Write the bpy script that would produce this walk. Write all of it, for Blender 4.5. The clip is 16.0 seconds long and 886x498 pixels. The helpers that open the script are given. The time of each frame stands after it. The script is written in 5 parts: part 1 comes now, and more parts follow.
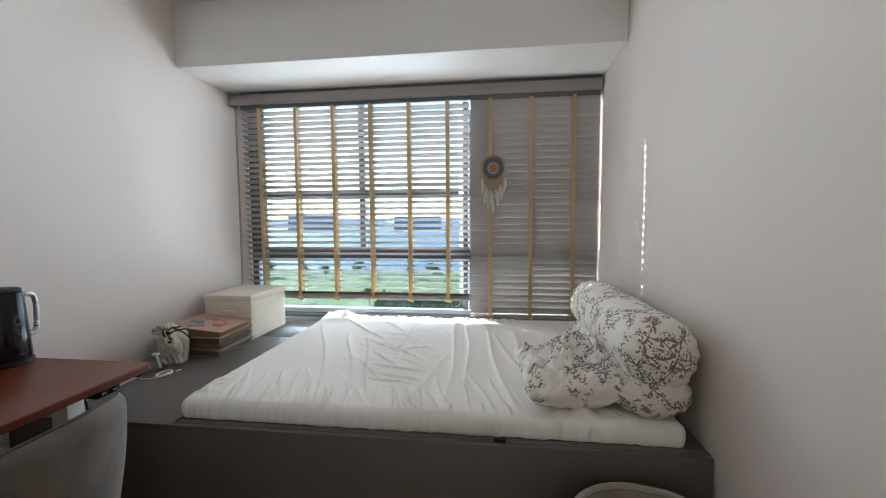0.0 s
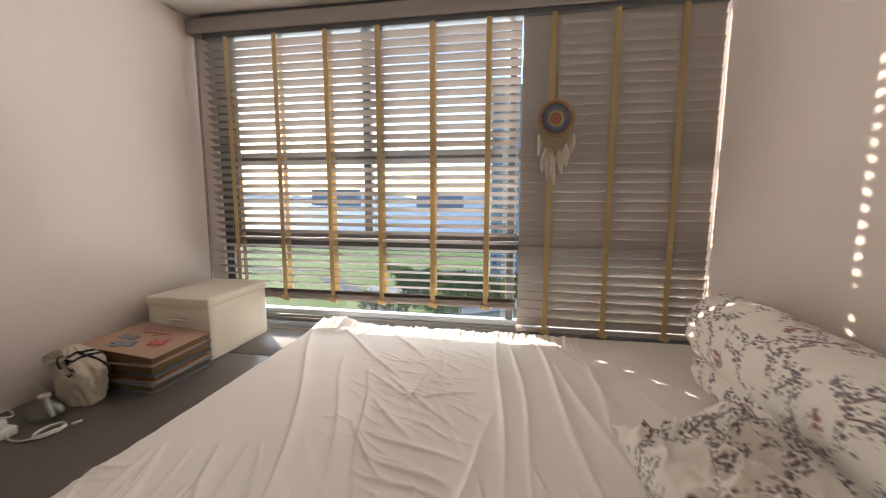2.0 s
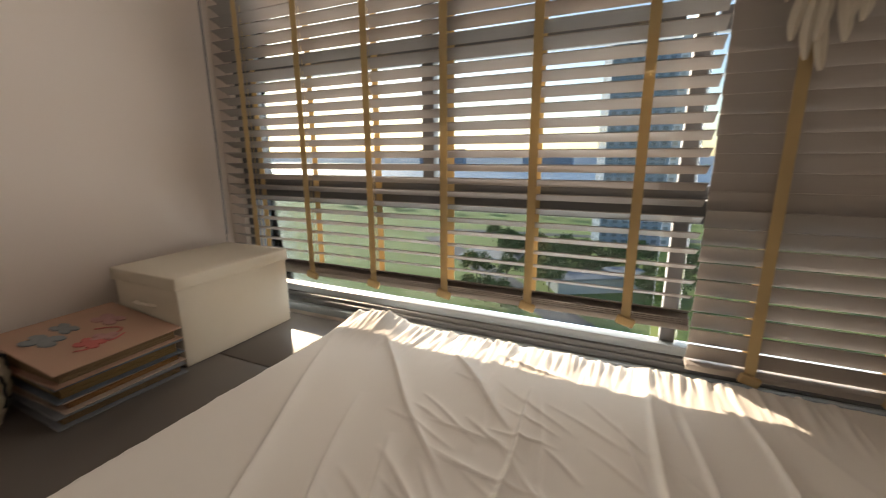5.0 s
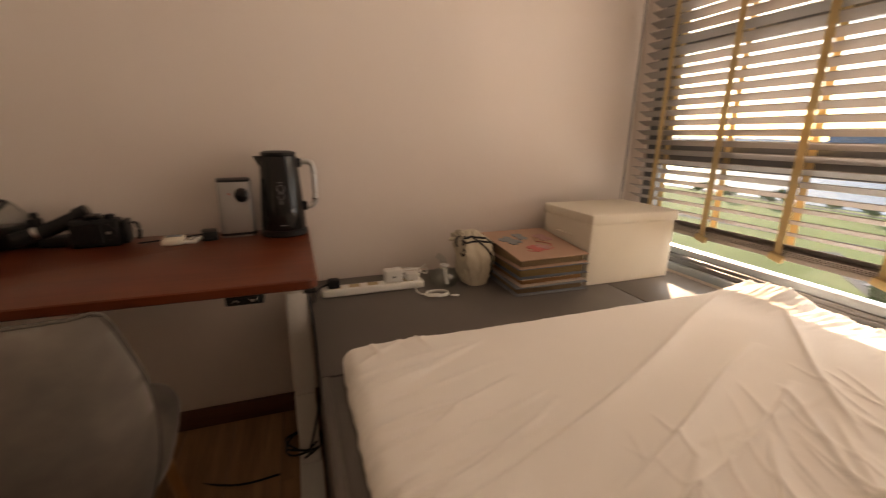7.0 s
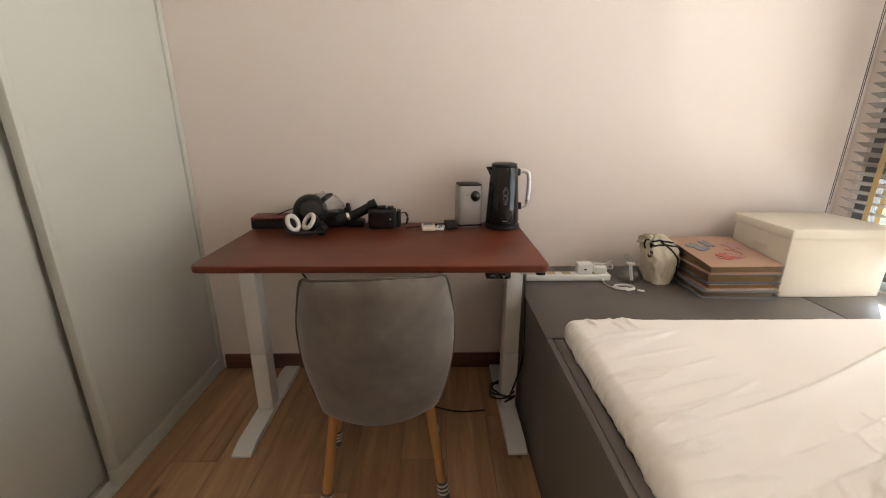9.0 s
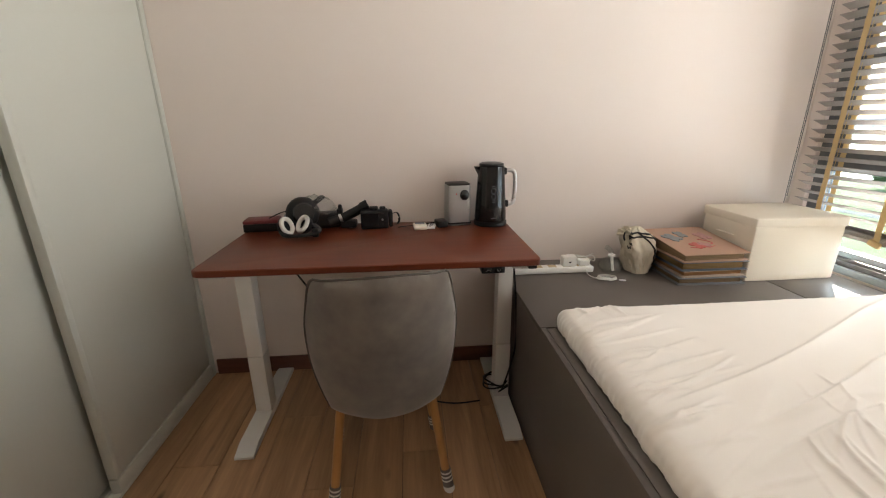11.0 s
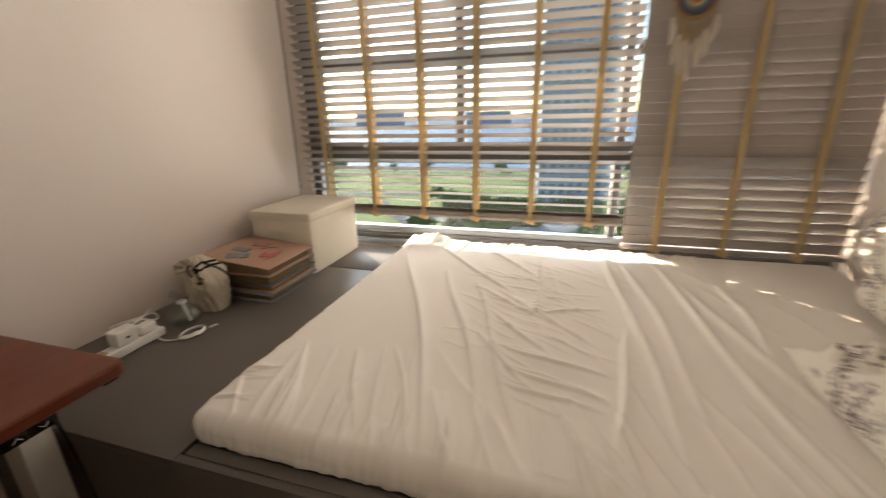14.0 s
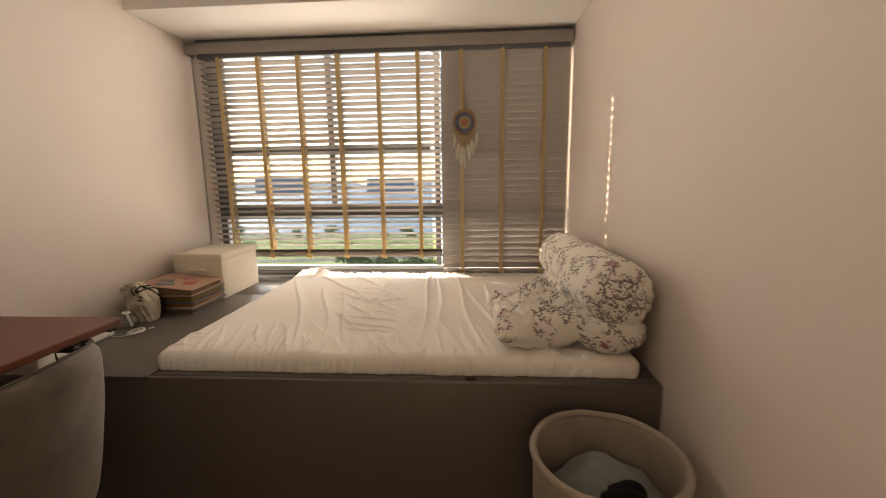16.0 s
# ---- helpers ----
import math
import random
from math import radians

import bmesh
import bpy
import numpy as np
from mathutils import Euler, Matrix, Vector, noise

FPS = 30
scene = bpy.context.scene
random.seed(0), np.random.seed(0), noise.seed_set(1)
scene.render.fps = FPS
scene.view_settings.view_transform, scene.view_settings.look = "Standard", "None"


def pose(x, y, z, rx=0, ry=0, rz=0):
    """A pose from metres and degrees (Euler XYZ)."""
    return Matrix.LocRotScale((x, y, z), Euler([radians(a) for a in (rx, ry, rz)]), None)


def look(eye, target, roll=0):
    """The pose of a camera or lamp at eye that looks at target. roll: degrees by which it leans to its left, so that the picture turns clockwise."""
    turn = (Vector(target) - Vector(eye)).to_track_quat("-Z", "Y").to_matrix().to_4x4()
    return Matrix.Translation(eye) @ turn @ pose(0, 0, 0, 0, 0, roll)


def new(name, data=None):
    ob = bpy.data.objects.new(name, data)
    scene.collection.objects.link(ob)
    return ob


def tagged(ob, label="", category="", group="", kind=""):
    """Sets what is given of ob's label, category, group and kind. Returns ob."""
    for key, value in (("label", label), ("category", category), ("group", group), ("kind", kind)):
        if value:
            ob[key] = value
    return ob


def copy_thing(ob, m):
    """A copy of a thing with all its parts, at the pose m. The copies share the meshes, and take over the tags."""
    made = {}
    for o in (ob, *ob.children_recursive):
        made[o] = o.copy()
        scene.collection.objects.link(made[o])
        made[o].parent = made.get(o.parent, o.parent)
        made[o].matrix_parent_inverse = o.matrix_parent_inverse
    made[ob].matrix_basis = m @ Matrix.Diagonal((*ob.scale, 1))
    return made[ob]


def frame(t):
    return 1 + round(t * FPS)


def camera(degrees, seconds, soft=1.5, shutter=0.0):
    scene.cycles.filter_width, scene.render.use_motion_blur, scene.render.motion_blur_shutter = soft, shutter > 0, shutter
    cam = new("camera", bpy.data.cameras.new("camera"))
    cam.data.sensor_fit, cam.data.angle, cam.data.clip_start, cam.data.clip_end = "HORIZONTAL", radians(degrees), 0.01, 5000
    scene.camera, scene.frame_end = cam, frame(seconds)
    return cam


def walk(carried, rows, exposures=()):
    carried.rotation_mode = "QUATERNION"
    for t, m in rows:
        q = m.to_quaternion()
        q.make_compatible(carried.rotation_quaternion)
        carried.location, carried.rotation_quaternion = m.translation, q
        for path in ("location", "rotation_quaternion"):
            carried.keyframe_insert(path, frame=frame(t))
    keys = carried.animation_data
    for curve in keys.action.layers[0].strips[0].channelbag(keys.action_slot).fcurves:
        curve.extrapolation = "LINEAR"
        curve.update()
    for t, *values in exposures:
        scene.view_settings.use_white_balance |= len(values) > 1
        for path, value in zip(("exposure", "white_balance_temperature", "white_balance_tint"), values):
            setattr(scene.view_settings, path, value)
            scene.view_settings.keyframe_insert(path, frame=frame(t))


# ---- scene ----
cam = camera(94.5, 16.0, soft=1.1, shutter=0.5)
PATH = [
    (0, (-0.016, 0.033, 1.35), (-0.272, 2.012, 1.205), -0.4),
    (0.5, (-0.051, 0.131, 1.339), (-0.327, 2.105, 1.177), -0.3),
    (1, (-0.081, 0.348, 1.341), (-0.381, 2.316, 1.151), -0.1),
    (1.5, (-0.119, 0.591, 1.314), (-0.462, 2.551, 1.112), 0.1),
    (2, (-0.195, 0.857, 1.341), (-0.554, 2.807, 1.081), 0.1),
    (2.5, (-0.252, 1.134, 1.328), (-0.634, 3.074, 1.031), 0.0),
    (3, (-0.329, 1.375, 1.29), (-0.729, 3.31, 0.979), 0.1),
    (5.5, (-0.361, 1.731, 1.2), (-1.443, 3.335, 0.693), -0.3),
    (6, (-0.353, 1.599, 1.178), (-1.75, 2.93, 0.655), 0.3),
    (6.5, (-0.324, 1.493, 1.182), (-1.979, 2.473, 0.632), 0.7),
    (7, (-0.301, 1.37, 1.163), (-2.114, 2.024, 0.626), 0.7),
    (7.5, (-0.261, 1.257, 1.172), (-2.157, 1.628, 0.657), 0.4),
    (8, (-0.175, 1.151, 1.215), (-2.094, 1.305, 0.672), 0.4),
    (8.5, (-0.071, 1.066, 1.258), (-1.982, 1.098, 0.668), 0.2),
    (11, (0.038, 0.939, 1.287), (-1.865, 1.096, 0.69), -0.5),
    (11.5, (-0.054, 0.892, 1.269), (-1.931, 1.175, 0.639), -1.1),
    (12, (-0.236, 0.933, 1.255), (-2.069, 1.356, 0.576), -1.6),
    (12.5, (-0.465, 0.986, 1.226), (-2.2, 1.678, 0.511), -1.7),
    (13, (-0.559, 1.025, 1.233), (-2.063, 2.1, 0.47), -1.9),
    (13.5, (-0.569, 1.008, 1.262), (-1.579, 2.57, 0.526), -2.2),
    (14, (-0.463, 0.889, 1.279), (-1.02, 2.707, 0.66), -1.3),
    (14.5, (-0.306, 0.674, 1.296), (-0.609, 2.594, 0.824), -0.5),
    (15, (-0.235, 0.417, 1.296), (-0.476, 2.363, 0.901), -0.6),
    (15.5, (-0.096, 0.182, 1.3), (-0.305, 2.143, 0.967), -0.7),
    (16, (-0.002, -0.005, 1.308), (-0.133, 1.963, 0.979), -0.8),
]
EXPOSURES = [(0, 2.5, 6150, 6), (1, 2.4, 6300, 5), (1.5, 2.35, 6400, 4), (2, 2.25, 7900, 18), (2.5, 2.0, 8400, 16), (3, 1.85, 8400, 16), (5.5, 1.5, 8800, 17), (6.25, 1.72, 9800, 20), (7, 2.1, 11400, 28),
             (8, 2.75, 10000, 24), (8.5, 3.15, 8100, 15), (11, 3.1, 7550, 12), (12, 3.12, 7400, 12), (13, 2.88, 7250, 12), (14, 2.37, 8900, 17), (15, 2.3, 10000, 19), (16, 2.32, 10100, 20)]
walk(cam, [(t, look(eye, target, roll)) for t, eye, target, roll in PATH], EXPOSURES)

# ---- world and light ----
SUN_WAY = Vector((0.71, -0.67, -0.34)).normalized()
world = bpy.data.worlds.new("sky")
scene.world = world
world.use_nodes = True
wn = world.node_tree
sky = wn.nodes.new("ShaderNodeTexSky")
sky.sky_type = "NISHITA"
sky.sun_disc = False
sky.sun_elevation = math.asin(-SUN_WAY.z)
sky.sun_rotation = math.atan2(-SUN_WAY.x, -SUN_WAY.y)
sky.air_density = 1.0
sky.dust_density = 0.6
sky.ozone_density = 2.0
wn.links.new(sky.outputs[0], wn.nodes["Background"].inputs[0])
wn.nodes["Background"].inputs[1].default_value = 0.145
sun_data = bpy.data.lights.new("sun", "SUN")
sun_data.energy, sun_data.angle, sun_data.color = 3.4, radians(0.6), (1.0, 0.93, 0.82)
sun = new("sun", sun_data)
sun.matrix_world = look((0, 0, 0), SUN_WAY)


def area(name, m, w, h, watts, colour):
    d = bpy.data.lights.new(name, "AREA")
    d.shape, d.size, d.size_y, d.energy, d.color = "RECTANGLE", w, h, watts, colour
    o = new(name, d)
    o.matrix_world = m
    return o


# daylight standing in the window's opening, outside the blinds
area("window_daylight", look((-0.62, 3.10, 1.42), (-0.62, 0, 1.42)), 2.45, 1.55, 25, (0.86, 0.93, 1.0))
# added fill lamp on the room side of the blinds, for daylight through open slats
area("slat_fill", look((-0.85, 2.862, 1.56), (-0.75, 0, 1.1)), 1.1, 1.0, 1.25, (0.90, 0.94, 1.0))
# added fill lamp behind the camera, set at an assumed, unseen open doorway
area("doorway_fill", look((0.05, -1.95, 1.2), (-0.3, 1.5, 0.9)), 0.85, 1.9, 0.9, (1.0, 0.86, 0.74))


# ---- materials ----
def mat(name, base, rough=0.6, metal=0.0, vary=0.12, scale=6.0, bump=0.1, fine=120.0, stretch=(1, 1, 1), dark=None, random=0.0,
        sheen=0.0, coat=0.0, through_light=0.0):
    """A surface with two scales of noise: stains and grain. dark: the colour it varies towards."""
    m = bpy.data.materials.new(name)
    m.use_nodes = True
    t = m.node_tree
    n, ln = t.nodes, t.links
    p = n["Principled BSDF"]
    dark = dark or tuple(c * 0.72 for c in base)
    tc = n.new("ShaderNodeTexCoord")
    mp = n.new("ShaderNodeMapping")
    mp.inputs["Scale"].default_value = stretch
    ln.new(tc.outputs["Object"], mp.inputs[0])
    big = n.new("ShaderNodeTexNoise")
    big.inputs["Scale"].default_value, big.inputs["Detail"].default_value = scale, 5
    small = n.new("ShaderNodeTexNoise")
    small.inputs["Scale"].default_value, small.inputs["Detail"].default_value = fine, 3
    for node in (big, small):
        ln.new(mp.outputs[0], node.inputs["Vector"])
    add = n.new("ShaderNodeMath")
    add.operation = "MULTIPLY_ADD"
    add.inputs[1].default_value = 0.45
    ln.new(small.outputs[0], add.inputs[0])
    ln.new(big.outputs[0], add.inputs[2])
    rng = n.new("ShaderNodeMapRange")
    rng.inputs[1].default_value, rng.inputs[2].default_value = 0.45, 1.0
    rng.inputs[3].default_value, rng.inputs[4].default_value = 0.0, min(1.0, vary * 4)
    ln.new(add.outputs[0], rng.inputs[0])
    mix = n.new("ShaderNodeMix")
    mix.data_type = "RGBA"
    mix.inputs[6].default_value, mix.inputs[7].default_value = (*base, 1), (*dark, 1)
    ln.new(rng.outputs[0], mix.inputs[0])
    out = mix.outputs[2]
    if random:
        oi = n.new("ShaderNodeObjectInfo")
        mr = n.new("ShaderNodeMapRange")
        mr.inputs[3].default_value, mr.inputs[4].default_value = 1 - random, 1 + random
        ln.new(oi.outputs["Random"], mr.inputs[0])
        hsv = n.new("ShaderNodeHueSaturation")
        ln.new(out, hsv.inputs["Color"])
        ln.new(mr.outputs[0], hsv.inputs["Value"])
        out = hsv.outputs[0]
    ln.new(out, p.inputs["Base Color"])
    p.inputs["Metallic"].default_value = metal
    rr = n.new("ShaderNodeMapRange")
    rr.inputs[3].default_value, rr.inputs[4].default_value = max(0.02, rough - 0.06), min(1, rough + 0.08)
    ln.new(big.outputs[0], rr.inputs[0])
    ln.new(rr.outputs[0], p.inputs["Roughness"])
    p.inputs["Sheen Weight"].default_value = sheen
    p.inputs["Coat Weight"].default_value = coat
    p.inputs["Coat Roughness"].default_value = 0.15
    if bump:
        b = n.new("ShaderNodeBump")
        b.inputs["Strength"].default_value, b.inputs["Distance"].default_value = bump, 0.002
        ln.new(add.outputs[0], b.inputs["Height"])
        ln.new(b.outputs[0], p.inputs["Normal"])
    if through_light:
        tr = n.new("ShaderNodeBsdfTranslucent")
        ln.new(out, tr.inputs[0])
        ms = n.new("ShaderNodeMixShader")
        ms.inputs[0].default_value = through_light
        ln.new(p.outputs[0], ms.inputs[1])
        ln.new(tr.outputs[0], ms.inputs[2])
        ln.new(ms.outputs[0], n["Material Output"].inputs[0])
    return m


def pane_glass(name, tint=(0.64, 0.715, 0.77), ior=1.35, rough=0.02, gloss=None):
    m = bpy.data.materials.new(name)
    m.use_nodes = True
    n, ln = m.node_tree.nodes, m.node_tree.links
    tr, gl, ms, fr = (n.new("ShaderNodeBsdf" + "Transparent"), n.new("ShaderNodeBsdfGlossy"), n.new("ShaderNodeMixShader"), n.new("ShaderNodeFresnel"))
    tr.inputs[0].default_value = (*tint, 1)
    gl.inputs["Roughness"].default_value = rough
    fr.inputs[0].default_value = ior
    if gloss:
        ms.inputs[0].default_value = gloss
    else:
        ln.new(fr.outputs[0], ms.inputs[0])
    ln.new(tr.outputs[0], ms.inputs[1])
    ln.new(gl.outputs[0], ms.inputs[2])
    ln.new(ms.outputs[0], n["Material Output"].inputs[0])
    return m


def wood(name, light, dark, along="y", rough=0.45, random=0.18, scale=1.0, coat=0.0, knots=0.0):
    """Planed wood: long grain along one axis, figure and pores."""
    m = bpy.data.materials.new(name)
    m.use_nodes = True
    t = m.node_tree
    n, ln = t.nodes, t.links
    p = n["Principled BSDF"]
    tc = n.new("ShaderNodeTexCoord")
    oi = n.new("ShaderNodeObjectInfo")
    off = n.new("ShaderNodeVectorMath")
    off.operation = "MULTIPLY_ADD"
    off.inputs[1].default_value = (17, 31, 11)
    comb = n.new("ShaderNodeCombineXYZ")
    for i in range(3):
        ln.new(oi.outputs["Random"], comb.inputs[i])
    ln.new(comb.outputs[0], off.inputs[0])
    ln.new(tc.outputs["Object"], off.inputs[2])
    mp = n.new("ShaderNodeMapping")
    s = {"x": (1.2, 14, 14), "y": (14, 1.2, 14), "z": (14, 14, 1.2)}[along]
    mp.inputs["Scale"].default_value = tuple(v * scale for v in s)
    ln.new(off.outputs[0], mp.inputs[0])
    fig = n.new("ShaderNodeTexNoise")
    fig.inputs["Scale"].default_value, fig.inputs["Detail"].default_value, fig.inputs["Distortion"].default_value = 1.0, 4, 0.9
    pore = n.new("ShaderNodeTexNoise")
    pore.inputs["Scale"].default_value, pore.inputs["Detail"].default_value = 7.0, 4
    for node in (fig, pore):
        ln.new(mp.outputs[0], node.inputs["Vector"])
    add = n.new("ShaderNodeMath")
    add.operation = "MULTIPLY_ADD"
    add.inputs[1].default_value = 0.4
    ln.new(pore.outputs[0], add.inputs[0])
    ln.new(fig.outputs[0], add.inputs[2])
    ramp = n.new("ShaderNodeValToRGB")
    ramp.color_ramp.elements[0].position, ramp.color_ramp.elements[0].color = 0.42, (*dark, 1)
    ramp.color_ramp.elements[1].position, ramp.color_ramp.elements[1].color = 0.95, (*light, 1)
    ln.new(add.outputs[0], ramp.inputs[0])
    mr = n.new("ShaderNodeMapRange")
    mr.inputs[3].default_value, mr.inputs[4].default_value = 1 - random, 1 + random
    ln.new(oi.outputs["Random"], mr.inputs[0])
    hsv = n.new("ShaderNodeHueSaturation")
    ln.new(ramp.outputs[0], hsv.inputs["Color"])
    ln.new(mr.outputs[0], hsv.inputs["Value"])
    out = hsv.outputs[0]
    if knots:
        vo = n.new("ShaderNodeTexVoronoi")
        vo.inputs["Scale"].default_value = 2.4
        k = n.new("ShaderNodeMapping")
        k.inputs["Scale"].default_value = (2.2, 0.8, 1) if along == "y" else (0.8, 2.2, 1)
        ln.new(off.outputs[0], k.inputs[0])
        ln.new(k.outputs[0], vo.inputs["Vector"])
        kr = n.new("ShaderNodeMapRange")
        kr.inputs[1].default_value, kr.inputs[2].default_value, kr.inputs[3].default_value, kr.inputs[4].default_value = 0.02, 0.09, knots, 0.0
        ln.new(vo.outputs["Distance"], kr.inputs[0])
        km = n.new("ShaderNodeMix")
        km.data_type = "RGBA"
        km.inputs[7].default_value = (*(c * 0.35 for c in dark), 1)
        ln.new(kr.outputs[0], km.inputs[0])
        ln.new(out, km.inputs[6])
        out = km.outputs[2]
    ln.new(out, p.inputs["Base Color"])
    p.inputs["Roughness"].default_value = rough
    p.inputs["Coat Weight"].default_value = coat
    p.inputs["Coat Roughness"].default_value = 0.22
    b = n.new("ShaderNodeBump")
    b.inputs["Strength"].default_value, b.inputs["Distance"].default_value = 0.12, 0.001
    ln.new(add.outputs[0], b.inputs["Height"])
    ln.new(b.outputs[0], p.inputs["Normal"])
    return m


def floral(name):
    """Cream cotton printed with sprigs: thin stems, grey-plum leaves and dusty-red blossoms."""
    m = bpy.data.materials.new(name)
    m.use_nodes = True
    t = m.node_tree
    n, ln = t.nodes, t.links
    p = n["Principled BSDF"]
    tc = n.new("ShaderNodeTexCoord")
    warp = n.new("ShaderNodeTexNoise")
    warp.inputs["Scale"].default_value = 9
    wa = n.new("ShaderNodeVectorMath")
    wa.operation = "MULTIPLY_ADD"
    wa.inputs[1].default_value = (0.03, 0.03, 0.03)
    ln.new(tc.outputs["Object"], warp.inputs["Vector"])
    ln.new(warp.outputs["Color"], wa.inputs[0])
    ln.new(tc.outputs["Object"], wa.inputs[2])

    def voro(scale, feature="F1", vec=None):
        v = n.new("ShaderNodeTexVoronoi")
        v.feature = feature
        v.inputs["Scale"].default_value = scale
        ln.new(vec or wa.outputs[0], v.inputs["Vector"])
        return v

    def step(sock, lo, hi, a=1.0, b=0.0):
        r = n.new("ShaderNodeMapRange")
        r.inputs[1].default_value, r.inputs[2].default_value, r.inputs[3].default_value, r.inputs[4].default_value = lo, hi, a, b
        ln.new(sock, r.inputs[0])
        return r.outputs[0]

    def mul(a, b):
        r = n.new("ShaderNodeMath")
        r.operation = "MULTIPLY"
        ln.new(a, r.inputs[0])
        ln.new(b, r.inputs[1])
        return r.outputs[0]

    region = n.new("ShaderNodeTexNoise")
    region.inputs["Scale"].default_value = 7
    ln.new(tc.outputs["Object"], region.inputs["Vector"])
    here = step(region.outputs[0], 0.42, 0.46, 0.0, 1.0)
    branch = voro(8.5, "DISTANCE_TO_EDGE").outputs["Distance"]
    stem = mul(step(branch, 0.010, 0.018), step(region.outputs[0], 0.44, 0.48, 0.0, 1.0))
    band = mul(step(branch, 0.12, 0.17), here)
    long = n.new("ShaderNodeMapping")
    long.inputs["Scale"].default_value = (0.9, 1.9, 1.4)
    long.inputs["Rotation"].default_value = (0.5, 0.3, 0.7)
    ln.new(wa.outputs[0], long.inputs[0])

    def leaves(scale, size, keep):
        v = voro(scale, vec=long.outputs[0])
        pick = n.new("ShaderNodeSeparateColor")
        ln.new(v.outputs["Color"], pick.inputs[0])
        return mul(mul(step(v.outputs["Distance"], size, size + 0.07), step(pick.outputs[0], keep, keep + 0.01)), band)

    leaf, leaf2 = leaves(70, 0.40, 0.75), leaves(52, 0.36, 0.6)
    big = voro(8.0)
    chosen = n.new("ShaderNodeSeparateColor")
    ln.new(big.outputs["Color"], chosen.inputs[0])
    petals = n.new("ShaderNodeTexNoise")
    petals.inputs["Scale"].default_value = 70
    ln.new(tc.outputs["Object"], petals.inputs["Vector"])
    bud = mul(step(big.outputs["Distance"], 0.13, 0.19), step(chosen.outputs[1], 0.6, 0.61))
    blossom = mul(bud, step(petals.outputs[0], 0.43, 0.49, 0.0, 1.0))
    shade = mul(mul(step(big.outputs["Distance"], 0.20, 0.26), step(chosen.outputs[1], 0.6, 0.61)), step(petals.outputs[0], 0.53, 0.57, 0.0, 1.0))
    out = None
    prev = (0.84, 0.80, 0.73, 1)
    for fac, col in ((stem, (0.20, 0.15, 0.14, 1)), (leaf2, (0.27, 0.22, 0.23, 1)), (leaf, (0.19, 0.15, 0.16, 1)), (shade, (0.22, 0.15, 0.16, 1)), (blossom, (0.40, 0.17, 0.17, 1))):
        mx = n.new("ShaderNodeMix")
        mx.data_type = "RGBA"
        ln.new(fac, mx.inputs[0])
        if out is None:
            mx.inputs[6].default_value = prev
        else:
            ln.new(out, mx.inputs[6])
        mx.inputs[7].default_value = col
        out = mx.outputs[2]
    ln.new(out, p.inputs["Base Color"])
    p.inputs["Roughness"].default_value = 0.85
    p.inputs["Sheen Weight"].default_value = 0.2
    weave = n.new("ShaderNodeTexNoise")
    weave.inputs["Scale"].default_value = 240
    ln.new(tc.outputs["Object"], weave.inputs["Vector"])
    b = n.new("ShaderNodeBump")
    b.inputs["Strength"].default_value, b.inputs["Distance"].default_value = 0.15, 0.002
    ln.new(weave.outputs[0], b.inputs["Height"])
    ln.new(b.outputs[0], p.inputs["Normal"])
    return m


PAINT = mat("wall_paint", (0.755, 0.675, 0.63), 0.75, vary=0.04, scale=1.6, bump=0.12, fine=260, dark=(0.715, 0.63, 0.58))
CEIL = mat("ceiling_paint", (0.87, 0.85, 0.83), 0.8, vary=0.03, scale=2, bump=0.08, fine=200)
PLANK = wood("floor_plank", (0.47, 0.275, 0.145), (0.235, 0.125, 0.06), "x", 0.42, 0.16, knots=0.9)
JOINT = mat("joint_dark", (0.05, 0.035, 0.025), 0.9)
SKIRT = wood("skirting_wood", (0.17, 0.065, 0.04), (0.09, 0.03, 0.02), "y", 0.4, 0.05, coat=0.3)
LAMINATE = mat("grey_laminate", (0.115, 0.100, 0.090), 0.42, vary=0.06, scale=3, bump=0.05, fine=400)
BLACK = mat("black_plastic", (0.012, 0.012, 0.013), 0.38, vary=0.1, bump=0.05, fine=300)
GLOSSBLACK = mat("gloss_black", (0.008, 0.008, 0.009), 0.12, vary=0.05, bump=0.0, coat=0.15)
for m_, v_ in ((BLACK, 0.22), (GLOSSBLACK, 0.35)):
    m_.node_tree.nodes["Principled BSDF"].inputs["Specular IOR Level"].default_value = v_
SATIN = mat("wardrobe_paint", (0.54, 0.55, 0.50), 0.32, vary=0.03, scale=1.2, bump=0.04, fine=150)
FRAME = mat("window_frame_grey", (0.13, 0.135, 0.145), 0.4, 0.3, vary=0.06)
PALEFRAME = mat("pale_blue_frame", (0.34, 0.40, 0.45), 0.35, vary=0.05)
SLAT = mat("blind_slat", (0.395, 0.36, 0.34), 0.5, vary=0.08, scale=5, bump=0.1, fine=80, stretch=(0.15, 6, 6), through_light=0.12)
TAPE = mat("ladder_tape", (0.68, 0.52, 0.29), 0.8, vary=0.1, fine=500, bump=0.2, through_light=0.32)
SHEET = mat("white_sheet", (0.88, 0.84, 0.79), 0.8, vary=0.03, scale=4, bump=0.12, fine=420, sheen=0.25)
FLORAL = floral("floral_cotton")
REDWOOD = wood("desk_top_mahogany", (0.150, 0.033, 0.013), (0.108, 0.022, 0.0085), "y", 0.33, 0.0, 1.6)
REDWOOD.node_tree.nodes["Principled BSDF"].inputs["Specular IOR Level"].default_value = 0.32
REDWOOD.node_tree.nodes["Bump"].inputs["Strength"].default_value = 0.03
WHITEMETAL = mat("white_powder_coat", (0.74, 0.73, 0.70), 0.42, vary=0.05, fine=500, bump=0.08)
